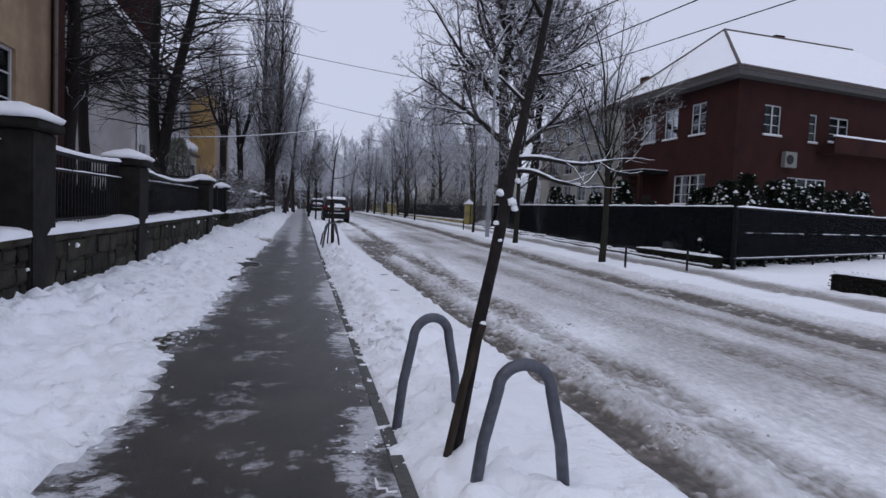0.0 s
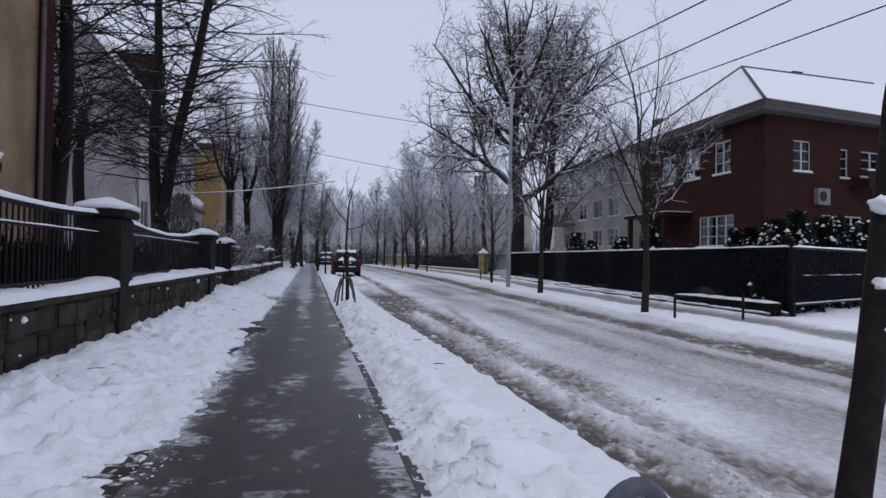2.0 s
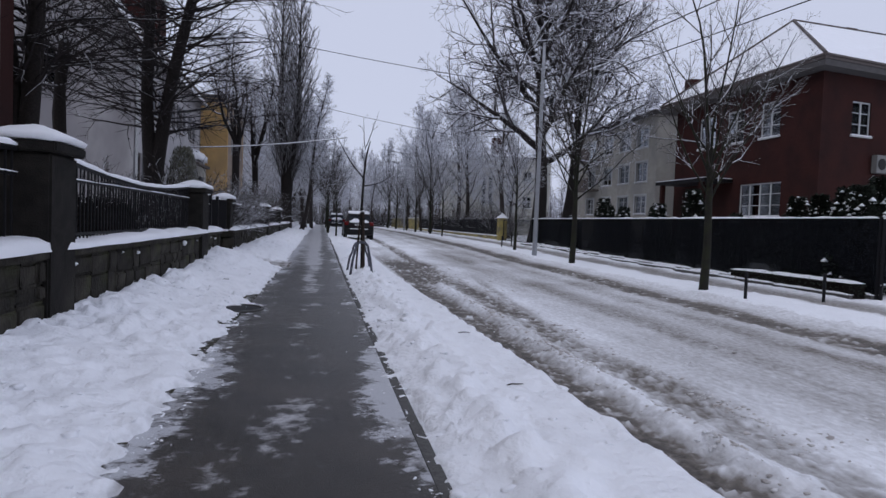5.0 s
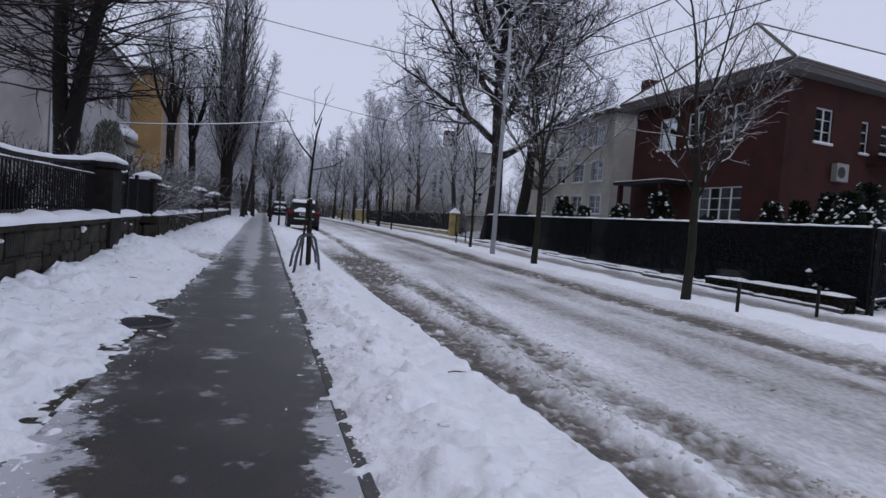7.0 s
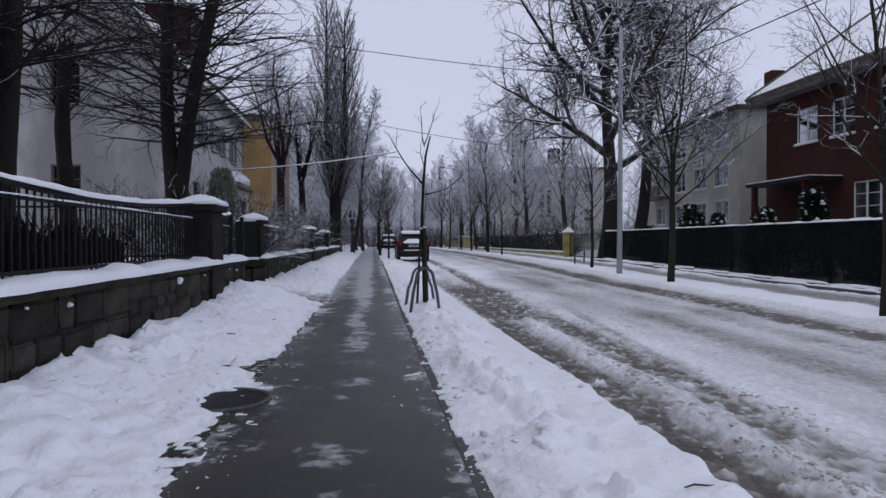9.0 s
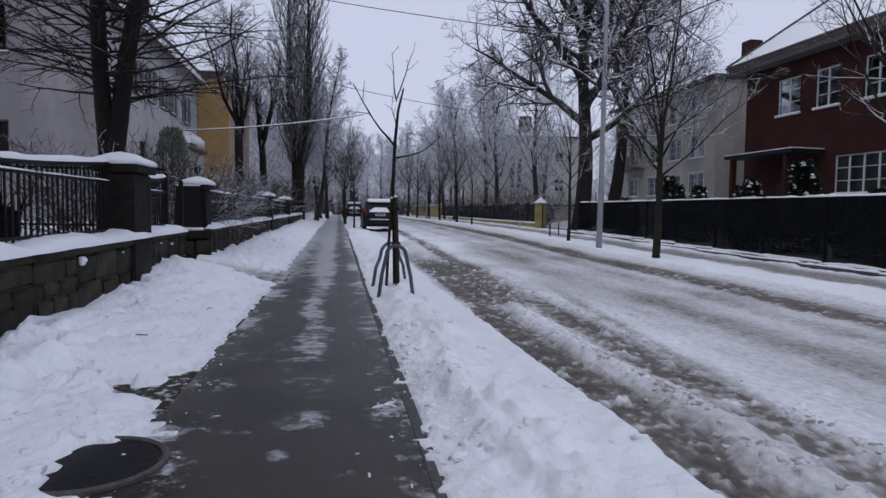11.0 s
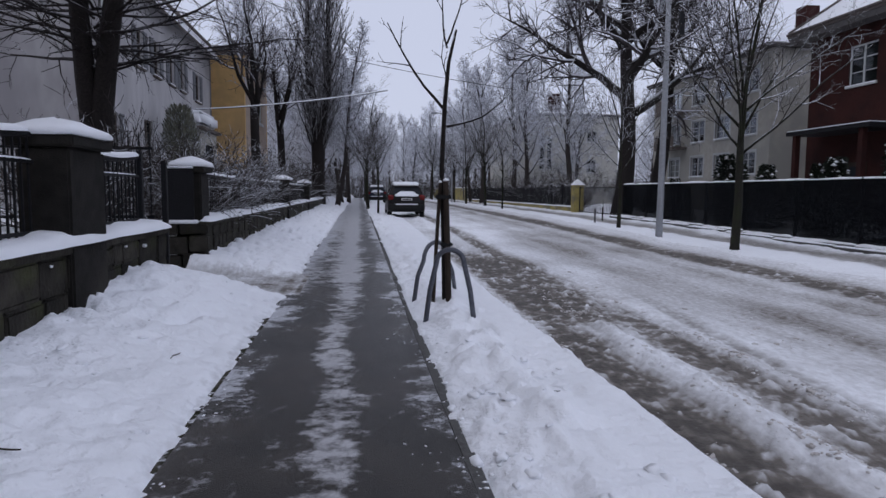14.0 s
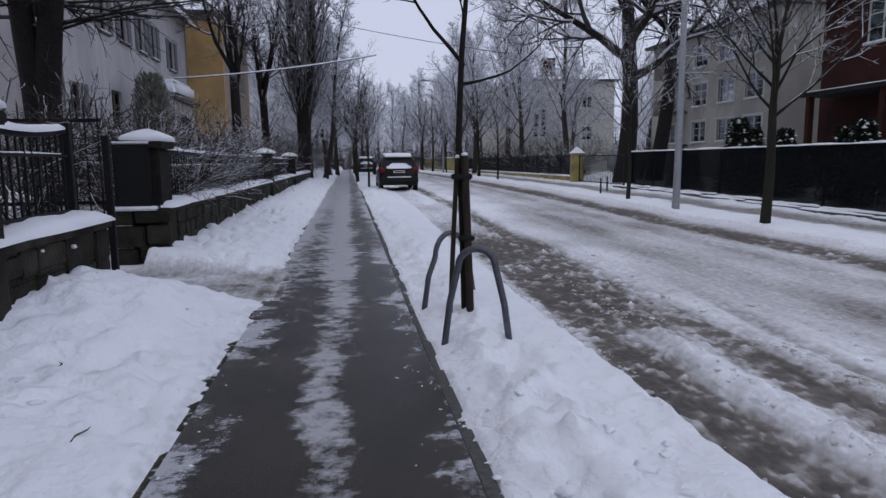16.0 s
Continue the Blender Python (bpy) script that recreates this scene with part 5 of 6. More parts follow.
def airy(height, trunk, radius, spread, limbs, droop, lean=0.0):
    """A frosted tree seen from afar: few levels, twigs thick enough to read."""
    def build(t):
        top = height * 0.9
        pts = [Vector((lean * z + 0.15 * math.sin(z * 0.6), 0.15 * math.sin(z * 0.5), z)) for z in np.linspace(-0.3, top, 8)]
        t.wood.add(pts, [radius * (1.2 - 1.05 * k / 7) for k in range(8)], 7)
        spec = [None, (6, 0.1, 0.05, 11, 0.1, 0.46, 42, 0.25), (4, 0.14, -droop, 10, 0.05, 0.5, 48, 0.4), (2, 0.16, -droop, 0, 0, 0, 0, 0.6)]
        for k in range(limbs):
            f = trunk / height + (0.98 - trunk / height) * k / limbs
            i = min(int(f * 7), 6)
            q = pts[i].lerp(pts[i + 1], min(1, f * 7 - i))
            a = k * 2.4 + t.r.uniform(-0.4, 0.4)
            ln = height * spread * (1.05 - 0.7 * f) * t.r.uniform(0.75, 1.15)
            t.limb(q, (math.cos(a), math.sin(a), 0.7 + f), ln, radius * 0.35 * (1.1 - 0.6 * f), 1, spec)
    return build


frosts = [tree("frosted_tree", (-1.5, 60, 0.2), "slim leaning bare tree white with frost", airy(13.5, 3.5, 0.17, 0.3, 20, 0.04, 0.14), BARK_YOUNG, FROST_HAZE, group="frosted trees along the street", thin=0.018),
          tree("frosted_tree", (13.8, 66, 0.1), "bare tree with a dense frosted crown", airy(13, 3.0, 0.2, 0.42, 22, 0.03), BARK_YOUNG, FROST_HAZE, group="frosted trees along the street", thin=0.02),
          tree("frosted_tree", (-6.5, 70, 0.2), "bare tree with drooping frosted twigs", airy(11, 2.2, 0.18, 0.46, 20, 0.08), BARK_YOUNG, FROST_HAZE, group="frosted trees along the street", thin=0.02)]
fr = random.Random(5)
spots = [(-9, 66), (-4.5, 74), (-7, 84), (-3.5, 92), (-11, 98), (-4, 106), (15.5, 60), (14, 74), (18, 68), (13, 84), (16, 92), (13, 101), (20, 100), (3, 124), (-2, 118), (9, 122), (14, 114), (-9, 122), (25, 112), (20, 84), (27, 72), (28, 96), (-15, 80), (-14, 112), (20, 126), (-20, 96), (36, 90), (42, 74), (33, 66), (0, 134), (6, 130), (28, 126), (-24, 116), (-3, 84), (12.8, 92), (-6, 96), (11, 134), (17, 108), (-13, 90), (-8, 110), (22, 92), (4.5, 142), (-5, 140), (2, 112), (7.5, 116), (-1, 106), (11, 112), (4, 152), (-10, 134), (15, 140), (8, 108), (-6.5, 88), (12, 78), (-2.4, 65), (-0.7, 71), (-1.6, 79), (1.4, 98)]
for k, (x, y) in enumerate(spots):
    c = copy_thing(frosts[k % 3], pose(x + fr.uniform(-1, 1), y + fr.uniform(-2, 2), 0.1, 0, 0, fr.uniform(0, 360)))
    s = fr.uniform(0.85, 1.25)
    c.scale = (s, s, s * fr.uniform(0.95, 1.2))


# closed wood at the end of the street
wd = Tree(77, 0.02)
for k in range(520):
    x, y, hh = wd.r.uniform(-70, 90), wd.r.uniform(150, 215), wd.r.uniform(6, 15)
    q = Vector((x, y, -0.5))
    up = Vector((wd.r.gauss(0, 0.08), 0, 1)).normalized()
    wd.wood.add([q, q + up * hh * 0.5, q + up * hh], [0.16, 0.11, 0.03], 4)
    for j in range(26):
        f = wd.r.uniform(0.05, 1.0)
        a = wd.r.uniform(0, 6.283)
        b = q + up * hh * f
        L = hh * 0.3 * (1.1 - 0.6 * f) * wd.r.uniform(0.5, 1.2)
        m = b + Vector((math.cos(a) * L * 0.5, math.sin(a) * L * 0.5, L * 0.35))
        wd.twigs.add([b, m, m + Vector((math.cos(a + 0.5) * L * 0.5, math.sin(a + 0.5) * L * 0.5, L * 0.1))], [0.07, 0.05, 0.03], 3)
wood = thing("distant_wood", (0, 0, 0), "distant frosted wood closing the end of the street", "wood", kind="stuff")
tagged(part("trunk", wd.wood.data(), BARK_YOUNG, wood), kind="stuff")
tagged(part("crown", wd.twigs.data(), FROST_HAZE, wood), kind="stuff")


def shrub(h, w, n):
    def build(t):
        spec = [None, None, (5, 0.14, -0.03, 7, 0.15, 0.5, 45, 0.3), (3, 0.18, -0.03, 4, 0.1, 0.5, 50, 0.5), (2, 0.2, -0.04, 0, 0, 0, 0, 0.6)]
        for k in range(n):
            a = k * 2.4
            t.limb((math.cos(a) * 0.2, math.sin(a) * 0.2, -0.1), (math.cos(a) * w, math.sin(a) * w, h), math.hypot(h, w) * t.r.uniform(0.7, 1.1), 0.022, 2, spec)
    return build


sh = tree("frosted_shrub", (-4.0, 27.2, 0.55), "leafless garden shrub with frosted twigs over the fence", shrub(1.7, 1.1, 30), BARK, SHRUB, "shrub", "frosted shrubs", thin=0.0055)
for k, (x, y, sc) in enumerate(((-3.3, 26.0, 0.9), (-3.25, 28.3, 1.0), (-3.4, 30.8, 1.05), (-4.9, 25.4, 1.2), (-5.2, 29.0, 1.3), (-3.4, 33.2, 0.9), (-3.3, 36.2, 0.9), (-3.7, 29.5, 1.0), (-4.1, 32, 1.15), (-3.8, 34.5, 0.9), (-4.2, 38, 1.2), (-4, 42, 1.2), (-4.3, 47, 1.4), (-4.2, 53, 1.4), (-4, 60, 1.5), (-5, 67, 1.8), (-4, 76, 1.8), (-4, 86, 2), (-5, 98, 2.2), (-3, 112, 2.4), (14.6, 55.5, 1.5), (15.2, 60, 1.6), (14.8, 66, 1.8), (15.4, 72, 1.8), (15, 80, 2), (15, 90, 2), (14, 104, 2.4), (10, 120, 2.4), (4, 130, 2.6), (0, 128, 2.6), (7, 132, 2.4), (12, 126, 2.4), (20, 60, 1.6), (19, 56, 1.3))):
    c = copy_thing(sh, pose(x, y, 0.3 if x < 0 else 0.05, 0, 0, 50 * k))
    c.scale = (sc, sc, sc)

# clipped columnar conifer before the pale house
cf = thing("columnar_conifer", (-6.9, 40.0, 0.5), "dull green columnar conifer dusted with snow", "conifer")
cr = random.Random(41)
cv, cfc = [], []
for k in range(5200):
    a, z = cr.uniform(0, 6.283), 3.9 * cr.random()
    rad = 0.75 * (1 - (z / 4.1) ** 3) ** 0.5 * cr.uniform(0.55, 1.05)
    c = Vector((math.cos(a) * rad, math.sin(a) * rad, z))
    d = Vector((math.cos(a) * 0.5, math.sin(a) * 0.5, 1)).normalized()
    sd = d.cross(Vector((cr.gauss(0, 1), cr.gauss(0, 1), cr.gauss(0, 1)))).normalized()
    b, L = len(cv), cr.uniform(0.1, 0.25)
    cv += [c, c + d * L * 0.5 + sd * 0.035, c + d * L, c + d * L * 0.5 - sd * 0.035]
    cfc.append((b, b + 1, b + 2, b + 3))
tagged(part("foliage", (cv, cfc), CONIFER, cf), kind="stuff")
part("stem", tube([(0, 0, -0.2), (0, 0, 3.4)], [0.1, 0.03], 8), BARK, cf)

# ---- staked trees inside bicycle stands ----


def bicycle_stand(a, b, h, snow=True, group="bicycle stands"):
    """A splayed hoop of steel tube between the feet a and b."""
    a, b = Vector(a), Vector(b)
    ob = thing("bicycle_stand", (a + b) / 2, "grey steel tube bicycle stand in the snow", "bicycle stand", group)
    u = (b - a).normalized()
    w = (b - a).length / 2
    r = w * 0.52
    pts = [-u * w + Vector((0, 0, -0.15)), -u * (w * 0.76) + Vector((0, 0, h * 0.45))]
    for k in range(13):
        t = math.pi * (1 - k / 12)
        pts.append(u * (r * math.cos(t)) + Vector((0, 0, h - r * 0.95 + r * 0.95 * math.sin(t))))
    pts += [u * (w * 0.76) + Vector((0, 0, h * 0.45)), u * w + Vector((0, 0, -0.15))]
    part("hoop", tube(pts, 0.026, 12), TUBE, ob, smooth=True)
    return ob


bicycle_stand((0.61, 4.35, -0.03), (1.02, 4.51, -0.03), 0.62)
bicycle_stand((0.8, 3.49, -0.03), (1.22, 3.43, -0.03), 0.6)
bicycle_stand((0.65, 20.95, -0.08), (1.28, 21.55, -0.08), 0.7)
bicycle_stand((0.68, 19.85, -0.08), (1.19, 19.68, -0.08), 0.74)


def staked_far(t):
    pts = [Vector(p) for p in ((0, 0, -0.1), (-0.02, 0, 0.8), (-0.05, 0, 1.6), (-0.02, 0, 2.3), (0.02, 0, 2.75), (0.1, 0, 3.1))]
    t.wood.add(pts, [0.034, 0.031, 0.028, 0.025, 0.02, 0.013], 9)


def sapling_limbs(parent, rows, spec):
    """Each limb of a sapling, with its twigs, as a part."""
    for k, (p, d, ln, rr) in enumerate(rows):
        t = Tree(50 + k)
        t.limb(p, d, ln, rr, 1, spec)
        part("branch", merge(t.wood.data(), t.twigs.data()), BARK, parent, smooth=True)


FAR_LIMBS = ((2.95, (0.45, 0.1, 0.9), 0.75, 0.013), (2.9, (-0.3, 0, 1.0), 0.75, 0.012), (2.2, (-0.75, -0.1, 0.75), 1.15, 0.02), (2.05, (1.0, 0.2, 0.25), 0.85, 0.016), (2.5, (-0.2, -0.7, 0.5), 0.6, 0.01))

far_sap = tree("staked_sapling", (1.0, 20.6, -0.1), "thin bare sapling tied to wooden stakes between bicycle stands", staked_far, BARK, TWIG_DARK)
sapling_limbs(far_sap, [((0, 0, z), d, ln, rr) for z, d, ln, rr in FAR_LIMBS], [None, (6, 0.08, 0.08, 3, 0.4, 0.35, 38, 0.3), (4, 0.1, 0.05, 2, 0.3, 0.4, 40, 0.3), (3, 0.1, 0, 0, 0, 0, 0, 0.5)])
for dx, dy, h, top, rad, lab in ((0.035, -0.08, 1.45, -0.05, 0.034, "thick dark wooden tree stake with a snowy top"), (-0.15, -0.03, 1.43, 0.08, 0.022, "slim dark wooden stake leaning to a sapling")):
    s = thing("wooden_stake", (1.0 + dx, 20.6 + dy, -0.1), lab, "stake", "tree stakes")
    part("stake", tube([(0, 0, -0.1), (top * 0.5, 0, h * 0.5), (top, 0, h)], [rad, rad * 0.98, rad * 0.93], 9), WOOD, s)
    part("snow_cap", tube([(top, 0, h + 0.002), (top, 0, h + 0.02), (top, 0, h + 0.03)], [rad * 0.9, rad * 0.8, rad * 0.3], 8), SNOW, s, smooth=True)
    if rad > 0.03:
        part("tie", boxes((-0.16, 0.01, -0.04, 0.07, h - 0.2, h - 0.15), bevel=0.01), RUBBER, s)
        part("tie", boxes((-0.1, 0.03, -0.04, 0.07, h - 0.72, h - 0.68), bevel=0.01), RUBBER, s)


def staked_near(t):
    pts = [Vector(p) for p in ((-0.02, -0.01, -0.1), (0.05, 0.02, 0.3), (0.11, 0.05, 0.65), (0.17, 0.06, 0.95), (0.22, 0.07, 1.23), (0.26, 0.09, 1.47), (0.35, 0.1, 1.9), (0.45, 0.1, 2.5), (0.52, 0.1, 3.2))]
    t.wood.add(pts, [0.031, 0.029, 0.029, 0.027, 0.029, 0.023, 0.018, 0.012, 0.005], 10)


near = tree("staked_sapling", (0.815, 3.84, 0.0), "leaning bare sapling with thick snow on two level branches", staked_near, BARK, TWIG_DARK)
sapling_limbs(near, (((0.33, 0.1, 1.83), (1, 0.1, 0.1), 0.32, 0.008), ((0.36, 0.1, 2.1), (-0.5, 0.1, 0.9), 0.7, 0.01), ((0.4, 0.1, 2.2), (0.6, -0.3, 0.9), 0.7, 0.01)), [None, (7, 0.1, 0.03, 3, 0.3, 0.4, 40, 0.35), (4, 0.12, 0.03, 2, 0.3, 0.4, 40, 0.4), (3, 0.1, 0, 0, 0, 0, 0, 0.5)])
wild = random.Random(3)


def snowy_twig(parent, pts, r0, r1, name="twig"):
    """A twig with a bead of snow along its upper side."""
    n = len(pts)
    tg = part(name, tube(pts, [r0 + (r1 - r0) * k / (n - 1) for k in range(n)], 6), BARK, parent, smooth=True)
    rs = [max(0.001, (r0 + (r1 - r0) * k / (n - 1)) * wild.uniform(0.35, 0.95)) for k in range(n)]
    part("snow_strip", tube([p + Vector((0, 0, (r0 + (r1 - r0) * k / (n - 1)) * 0.9 + 0.001)) for k, p in enumerate(pts)], rs, 6), SNOW, tg, smooth=True)


for z, ln, rise, dy in ((1.43, 0.5, 0.02, 0.04), (1.37, 0.36, -0.05, 0.0)):
    x0 = 0.25 + (z - 1.43) * 0.17
    pts = [Vector((x0 + ln * k / 11, 0.09 + dy * k / 11, z + 0.012 * math.sin(k * 0.6) + rise * (k / 11) ** 2)) for k in range(12)]
    snowy_twig(near, pts, 0.012, 0.006, "branch")
    for k, (i, dx, dyy, dz, m) in enumerate(((11, 0.9, 0.3, 0.25, 8), (10, 0.6, -0.4, -0.25, 7), (8, 0.8, 0.5, 0.1, 7), (6, 0.5, -0.6, -0.3, 6), (11, 0.3, 0.2, 0.9, 5))):
        q = pts[i].copy()
        d = Vector((dx, dyy, dz)).normalized()
        tw_ = [q]
        for j in range(m):
            d = (d + Vector((wild.gauss(0, 0.12), wild.gauss(0, 0.12), wild.gauss(0.04, 0.12)))).normalized()
            tw_.append(tw_[-1] + d * 0.032)
        snowy_twig(near, tw_, 0.0036, 0.0012)
snowy_twig(near, [Vector((0.3, 0.1, 1.7)) + Vector((-0.022, 0, 0.018)) * k for k in range(7)], 0.009, 0.006, "branch")


def snow_lump(parent, p, r, seed):
    bm = bmesh.new()
    bmesh.ops.create_icosphere(bm, subdivisions=3, radius=r)
    for v in bm.verts:
        n = noise.noise(v.co * (1.4 / r) + Vector((seed, 0, 0))) * 0.45 + noise.noise(v.co * (4 / r) + Vector((0, seed, 0))) * 0.12
        v.co = v.co * (1 + n)
        v.co.z *= 0.85
        v.co += Vector(p)
    return part("snow_lump", bm, SNOW, parent, smooth=True)


for k, (p, r) in enumerate((((0.185, 0.05, 1.27), 0.022), ((0.24, 0.04, 1.23), 0.026), ((0.255, 0.04, 1.2), 0.02), ((0.165, 0.03, 1.13), 0.016), ((0.27, 0.06, 1.33), 0.016), ((0.19, 0.04, 1.05), 0.012))):
    snow_lump(near, p, r * 0.85, k * 3.1)
s = thing("wooden_stake", (0.745, 3.79, 0.0), "dark wooden stake leaning on a sapling", "stake", "tree stakes")
part("stake", tube([(0, 0, -0.1), (0.11, 0.04, 0.4), (0.19, 0.06, 0.66)], [0.02, 0.02, 0.018], 8), WOOD, s)
part("snow_cap", tube([(0.19, 0.06, 0.663), (0.191, 0.06, 0.675)], [0.017, 0.01], 8), SNOW, s)

# ---- far side fence ----
nf = thing("privacy_fence", (13.2, 18.6, 0), "long black mesh privacy fence with a snow line on top", "fence")
FX, FY = 13.2, 18.6
for k in range(10):
    y0, y1 = k * 2.57, (k + 1) * 2.57
    zb = float(right_level(FY + y0)) + 0.06
    tp = 1.66 - 0.002 * k
    part("fence_post", boxes((-0.04, 0.04, y0 - 0.03, y0 + 0.03, zb - 0.1, tp + 0.04)), IRON, nf)
    low = zb + 0.12
    part("mesh_panel", boxes((-0.062, -0.045, y0 + 0.002, y1 - 0.002, low, tp - 0.01)), MESH, nf)
    part("bed_kerb", boxes((-0.75, -0.65, y0, y1 - 0.004, zb - 0.2, zb + 0.1)), KERB, nf)
    sv, sf = strip_snow(-0.78, -0.62, y0, y1, zb + 0.1, 0.05, 9.1 + k, 0.15)
    part("bed_snow", (sv, sf), SNOW, nf)
    sv, sf = strip_snow(-0.16, -0.02, y0, y1, zb + 0.1, 0.06, 3.1 + k, 0.15)
    part("plinth_snow", (sv, sf), SNOW, nf)
    part("top_rail", boxes((-0.03, 0.03, y0 + 0.034, y1 - 0.034, tp - 0.036, tp)), IRON, nf)
    part("plinth", boxes((-0.14, 0.1, y0, y1 - 0.004, zb - 0.2, zb + 0.1)), KERB, nf)
part("snow_strip", strip_snow(-0.05, 0.05, 0, 25.7, 1.655, 0.045, 7.7, 0.1), SNOW, nf)

# lighter fence past the corner, with snow-laden rails
lf = thing("rail_fence", (13.22, 18.5, 0), "dark rail fence with snow on its rails before evergreen bushes", "fence", turn=-62)
for z, g in ((1.6, 0.045), (0.8, 0.03), (0.0, 0.03)):
    part("rail", boxes((-0.025, 0.025, 0, 16.8, z, z + 0.05)), IRON, lf)
    part("snow_strip", strip_snow(-0.04, 0.04, 0, 16.8, z + 0.052, g, z * 7, 0.1), SNOW, lf)
for k in range(9):
    part("fence_post", boxes((-0.035, 0.035, k * 2.09, k * 2.09 + 0.06, -0.6, 1.596)), IRON, lf)
for k in range(80):
    part("wire", boxes((-0.004, 0.004, 0.1 + k * 0.208, 0.108 + k * 0.208, 0.052, 1.598)), IRON, lf)
for k in range(8):
    part("mesh_panel", boxes((0.03, 0.045, k * 2.09 + 0.004, k * 2.09 + 2.086, 0.1, 1.59)), MESH, lf)


def evergreen(h, w, n, seed):
    """Leaves of a dense evergreen as small folded blades, and clots of snow on top of them."""
    r = random.Random(seed)
    v, f, sv, sf = [], [], [], []
    for k in range(n):
        a, u = r.uniform(0, 6.283), r.random() ** 0.5
        z = h * r.uniform(0.02, 1.0)
        rad = w * u * (1.05 - 0.75 * (z / h) ** 1.6) * (0.8 + 0.3 * math.sin(a * 3 + seed + z * 2))
        c = Vector((math.cos(a) * rad, math.sin(a) * rad, z))
        d = Vector((math.cos(a), math.sin(a), r.uniform(-0.3, 1.1))).normalized()
        sd = d.cross(Vector((r.gauss(0, 1), r.gauss(0, 1), r.gauss(0, 1)))).normalized()
        L, W = r.uniform(0.07, 0.16), r.uniform(0.02, 0.045)
        b = len(v)
        v += [c, c + d * L * 0.5 + sd * W, c + d * L, c + d * L * 0.5 - sd * W]
        f.append((b, b + 1, b + 2, b + 3))
        if u > 0.72 and r.random() < 0.05:
            q = c + d * 0.05
            rr = 0.03 + 0.09 * r.random() ** 1.8
            b = len(sv)
            for i in range(6):
                t = i * math.pi / 3
                sv.append(q + Vector((math.cos(t) * rr, math.sin(t) * rr * 0.8, -0.25 * rr)))
            sv.append(q + Vector((r.uniform(-0.01, 0.01), 0, rr * 0.6)))
            sv.append(q - Vector((0, 0, rr * 0.4)))
            for i in range(6):
                sf.append((b + i, b + (i + 1) % 6, b + 6))
                sf.append((b + (i + 1) % 6, b + i, b + 7))
    return (v, f), (sv, sf)


row = [(13.9 + 0.88 * q - 0.47 * off, 18.9 + 0.47 * q + 0.88 * off, h, w) for q, off, h, w in ((0.3, 0.9, 2.9, 0.7), (1.5, 0.8, 3.2, 0.7), (2.6, 1.0, 2.7, 0.7), (3.7, 0.8, 3.1, 0.75), (5.0, 0.9, 3.25, 0.8), (6.4, 0.9, 3.0, 0.75), (7.8, 0.9, 3.2, 0.8), (9.2, 1.0, 3.0, 0.8), (10.6, 0.9, 3.1, 0.75), (12.0, 1.0, 2.9, 0.8), (13.5, 0.9, 3.2, 0.8))]
for k, (x, y, h, w) in enumerate([(14.6, 21.2, 2.95, 0.7), (14.9, 22.5, 2.8, 0.6), (20.6, 47, 2.3, 0.8), (20.4, 34.5, 2.2, 0.9), (20.8, 32.5, 2.1, 0.8), (20.5, 41.6, 2.2, 0.7)] + row):
    ob = thing("evergreen_bush", (x, y, -0.4), "dark evergreen bush with clots of snow behind the fence", "bush", "evergreen bushes")
    leaves, clots = evergreen(h, w, 5200, 17 + k)
    tagged(part("foliage", leaves, HEDGE, ob), kind="stuff")
    tagged(part("snow_cover", clots, SNOW, ob, smooth=True), kind="stuff")
    part("stem", tube([(0, 0, -0.1), (0.03, 0, h * 0.8)], [0.06, 0.02], 7), BARK, ob)
    bush = ob
for k in range(12):
    c = copy_thing(bush, pose(15.4 + 0.5 * math.sin(k * 2.3), 22.6 + 1.9 * k, -0.3, 0, 0, 70 * k))
    sc = 0.72 + 0.14 * math.sin(k * 1.7)
    sc = sc * (1.28 if k in (4, 6, 7, 9) else 1.0)
    c.scale = (sc * 1.1, sc * 1.1, sc)
    c["label"] = "low dark evergreen bush with clots of snow along the mesh fence"

# low clipped hedge before the fence
for y0, y1 in ((18.6, 23.2), (12.2, 14.0)):
    lh = thing("low_hedge", (12.7, y0, -0.28), "low clipped dark hedge with snow on top", "hedge", "low hedges")
    r = random.Random(int(y0))
    v, f = [], []
    for k in range(int((y1 - y0) * 1100)):
        c = Vector((r.uniform(-0.25, 0.25), r.uniform(0, y1 - y0), r.uniform(0, 0.36)))
        d = Vector((r.gauss(0, 1), r.gauss(0, 1), r.gauss(0, 1))).normalized()
        sd = d.orthogonal().normalized()
        b = len(v)
        v += [c, c + d * 0.04 + sd * 0.02, c + d * 0.08, c + d * 0.04 - sd * 0.02]
        f.append((b, b + 1, b + 2, b + 3))
    part("foliage", (v, f), HEDGE, lh)
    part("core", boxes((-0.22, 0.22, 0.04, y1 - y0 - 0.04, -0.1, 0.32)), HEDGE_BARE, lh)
    part("snow_cap", strip_snow(-0.24, 0.2, 0, y1 - y0, 0.35, 0.06, y0), SNOW, lh, smooth=True)

# thin bollards by the footway
for x, y, z in ((9.35, 18.15, -0.37), (11.4, 18.2, -0.37), (9.7, 39.0, -0.1), (11.0, 41.5, -0.1)):
    bo = thing("bollard", (x, y, z), "thin dark metal bollard in the snow", "bollard", "bollards")
    part("post", tube([(0, 0, -0.1), (0, 0, 0.68), (0, 0, 0.7)], [0.035, 0.035, 0.02], 8), IRON, bo)

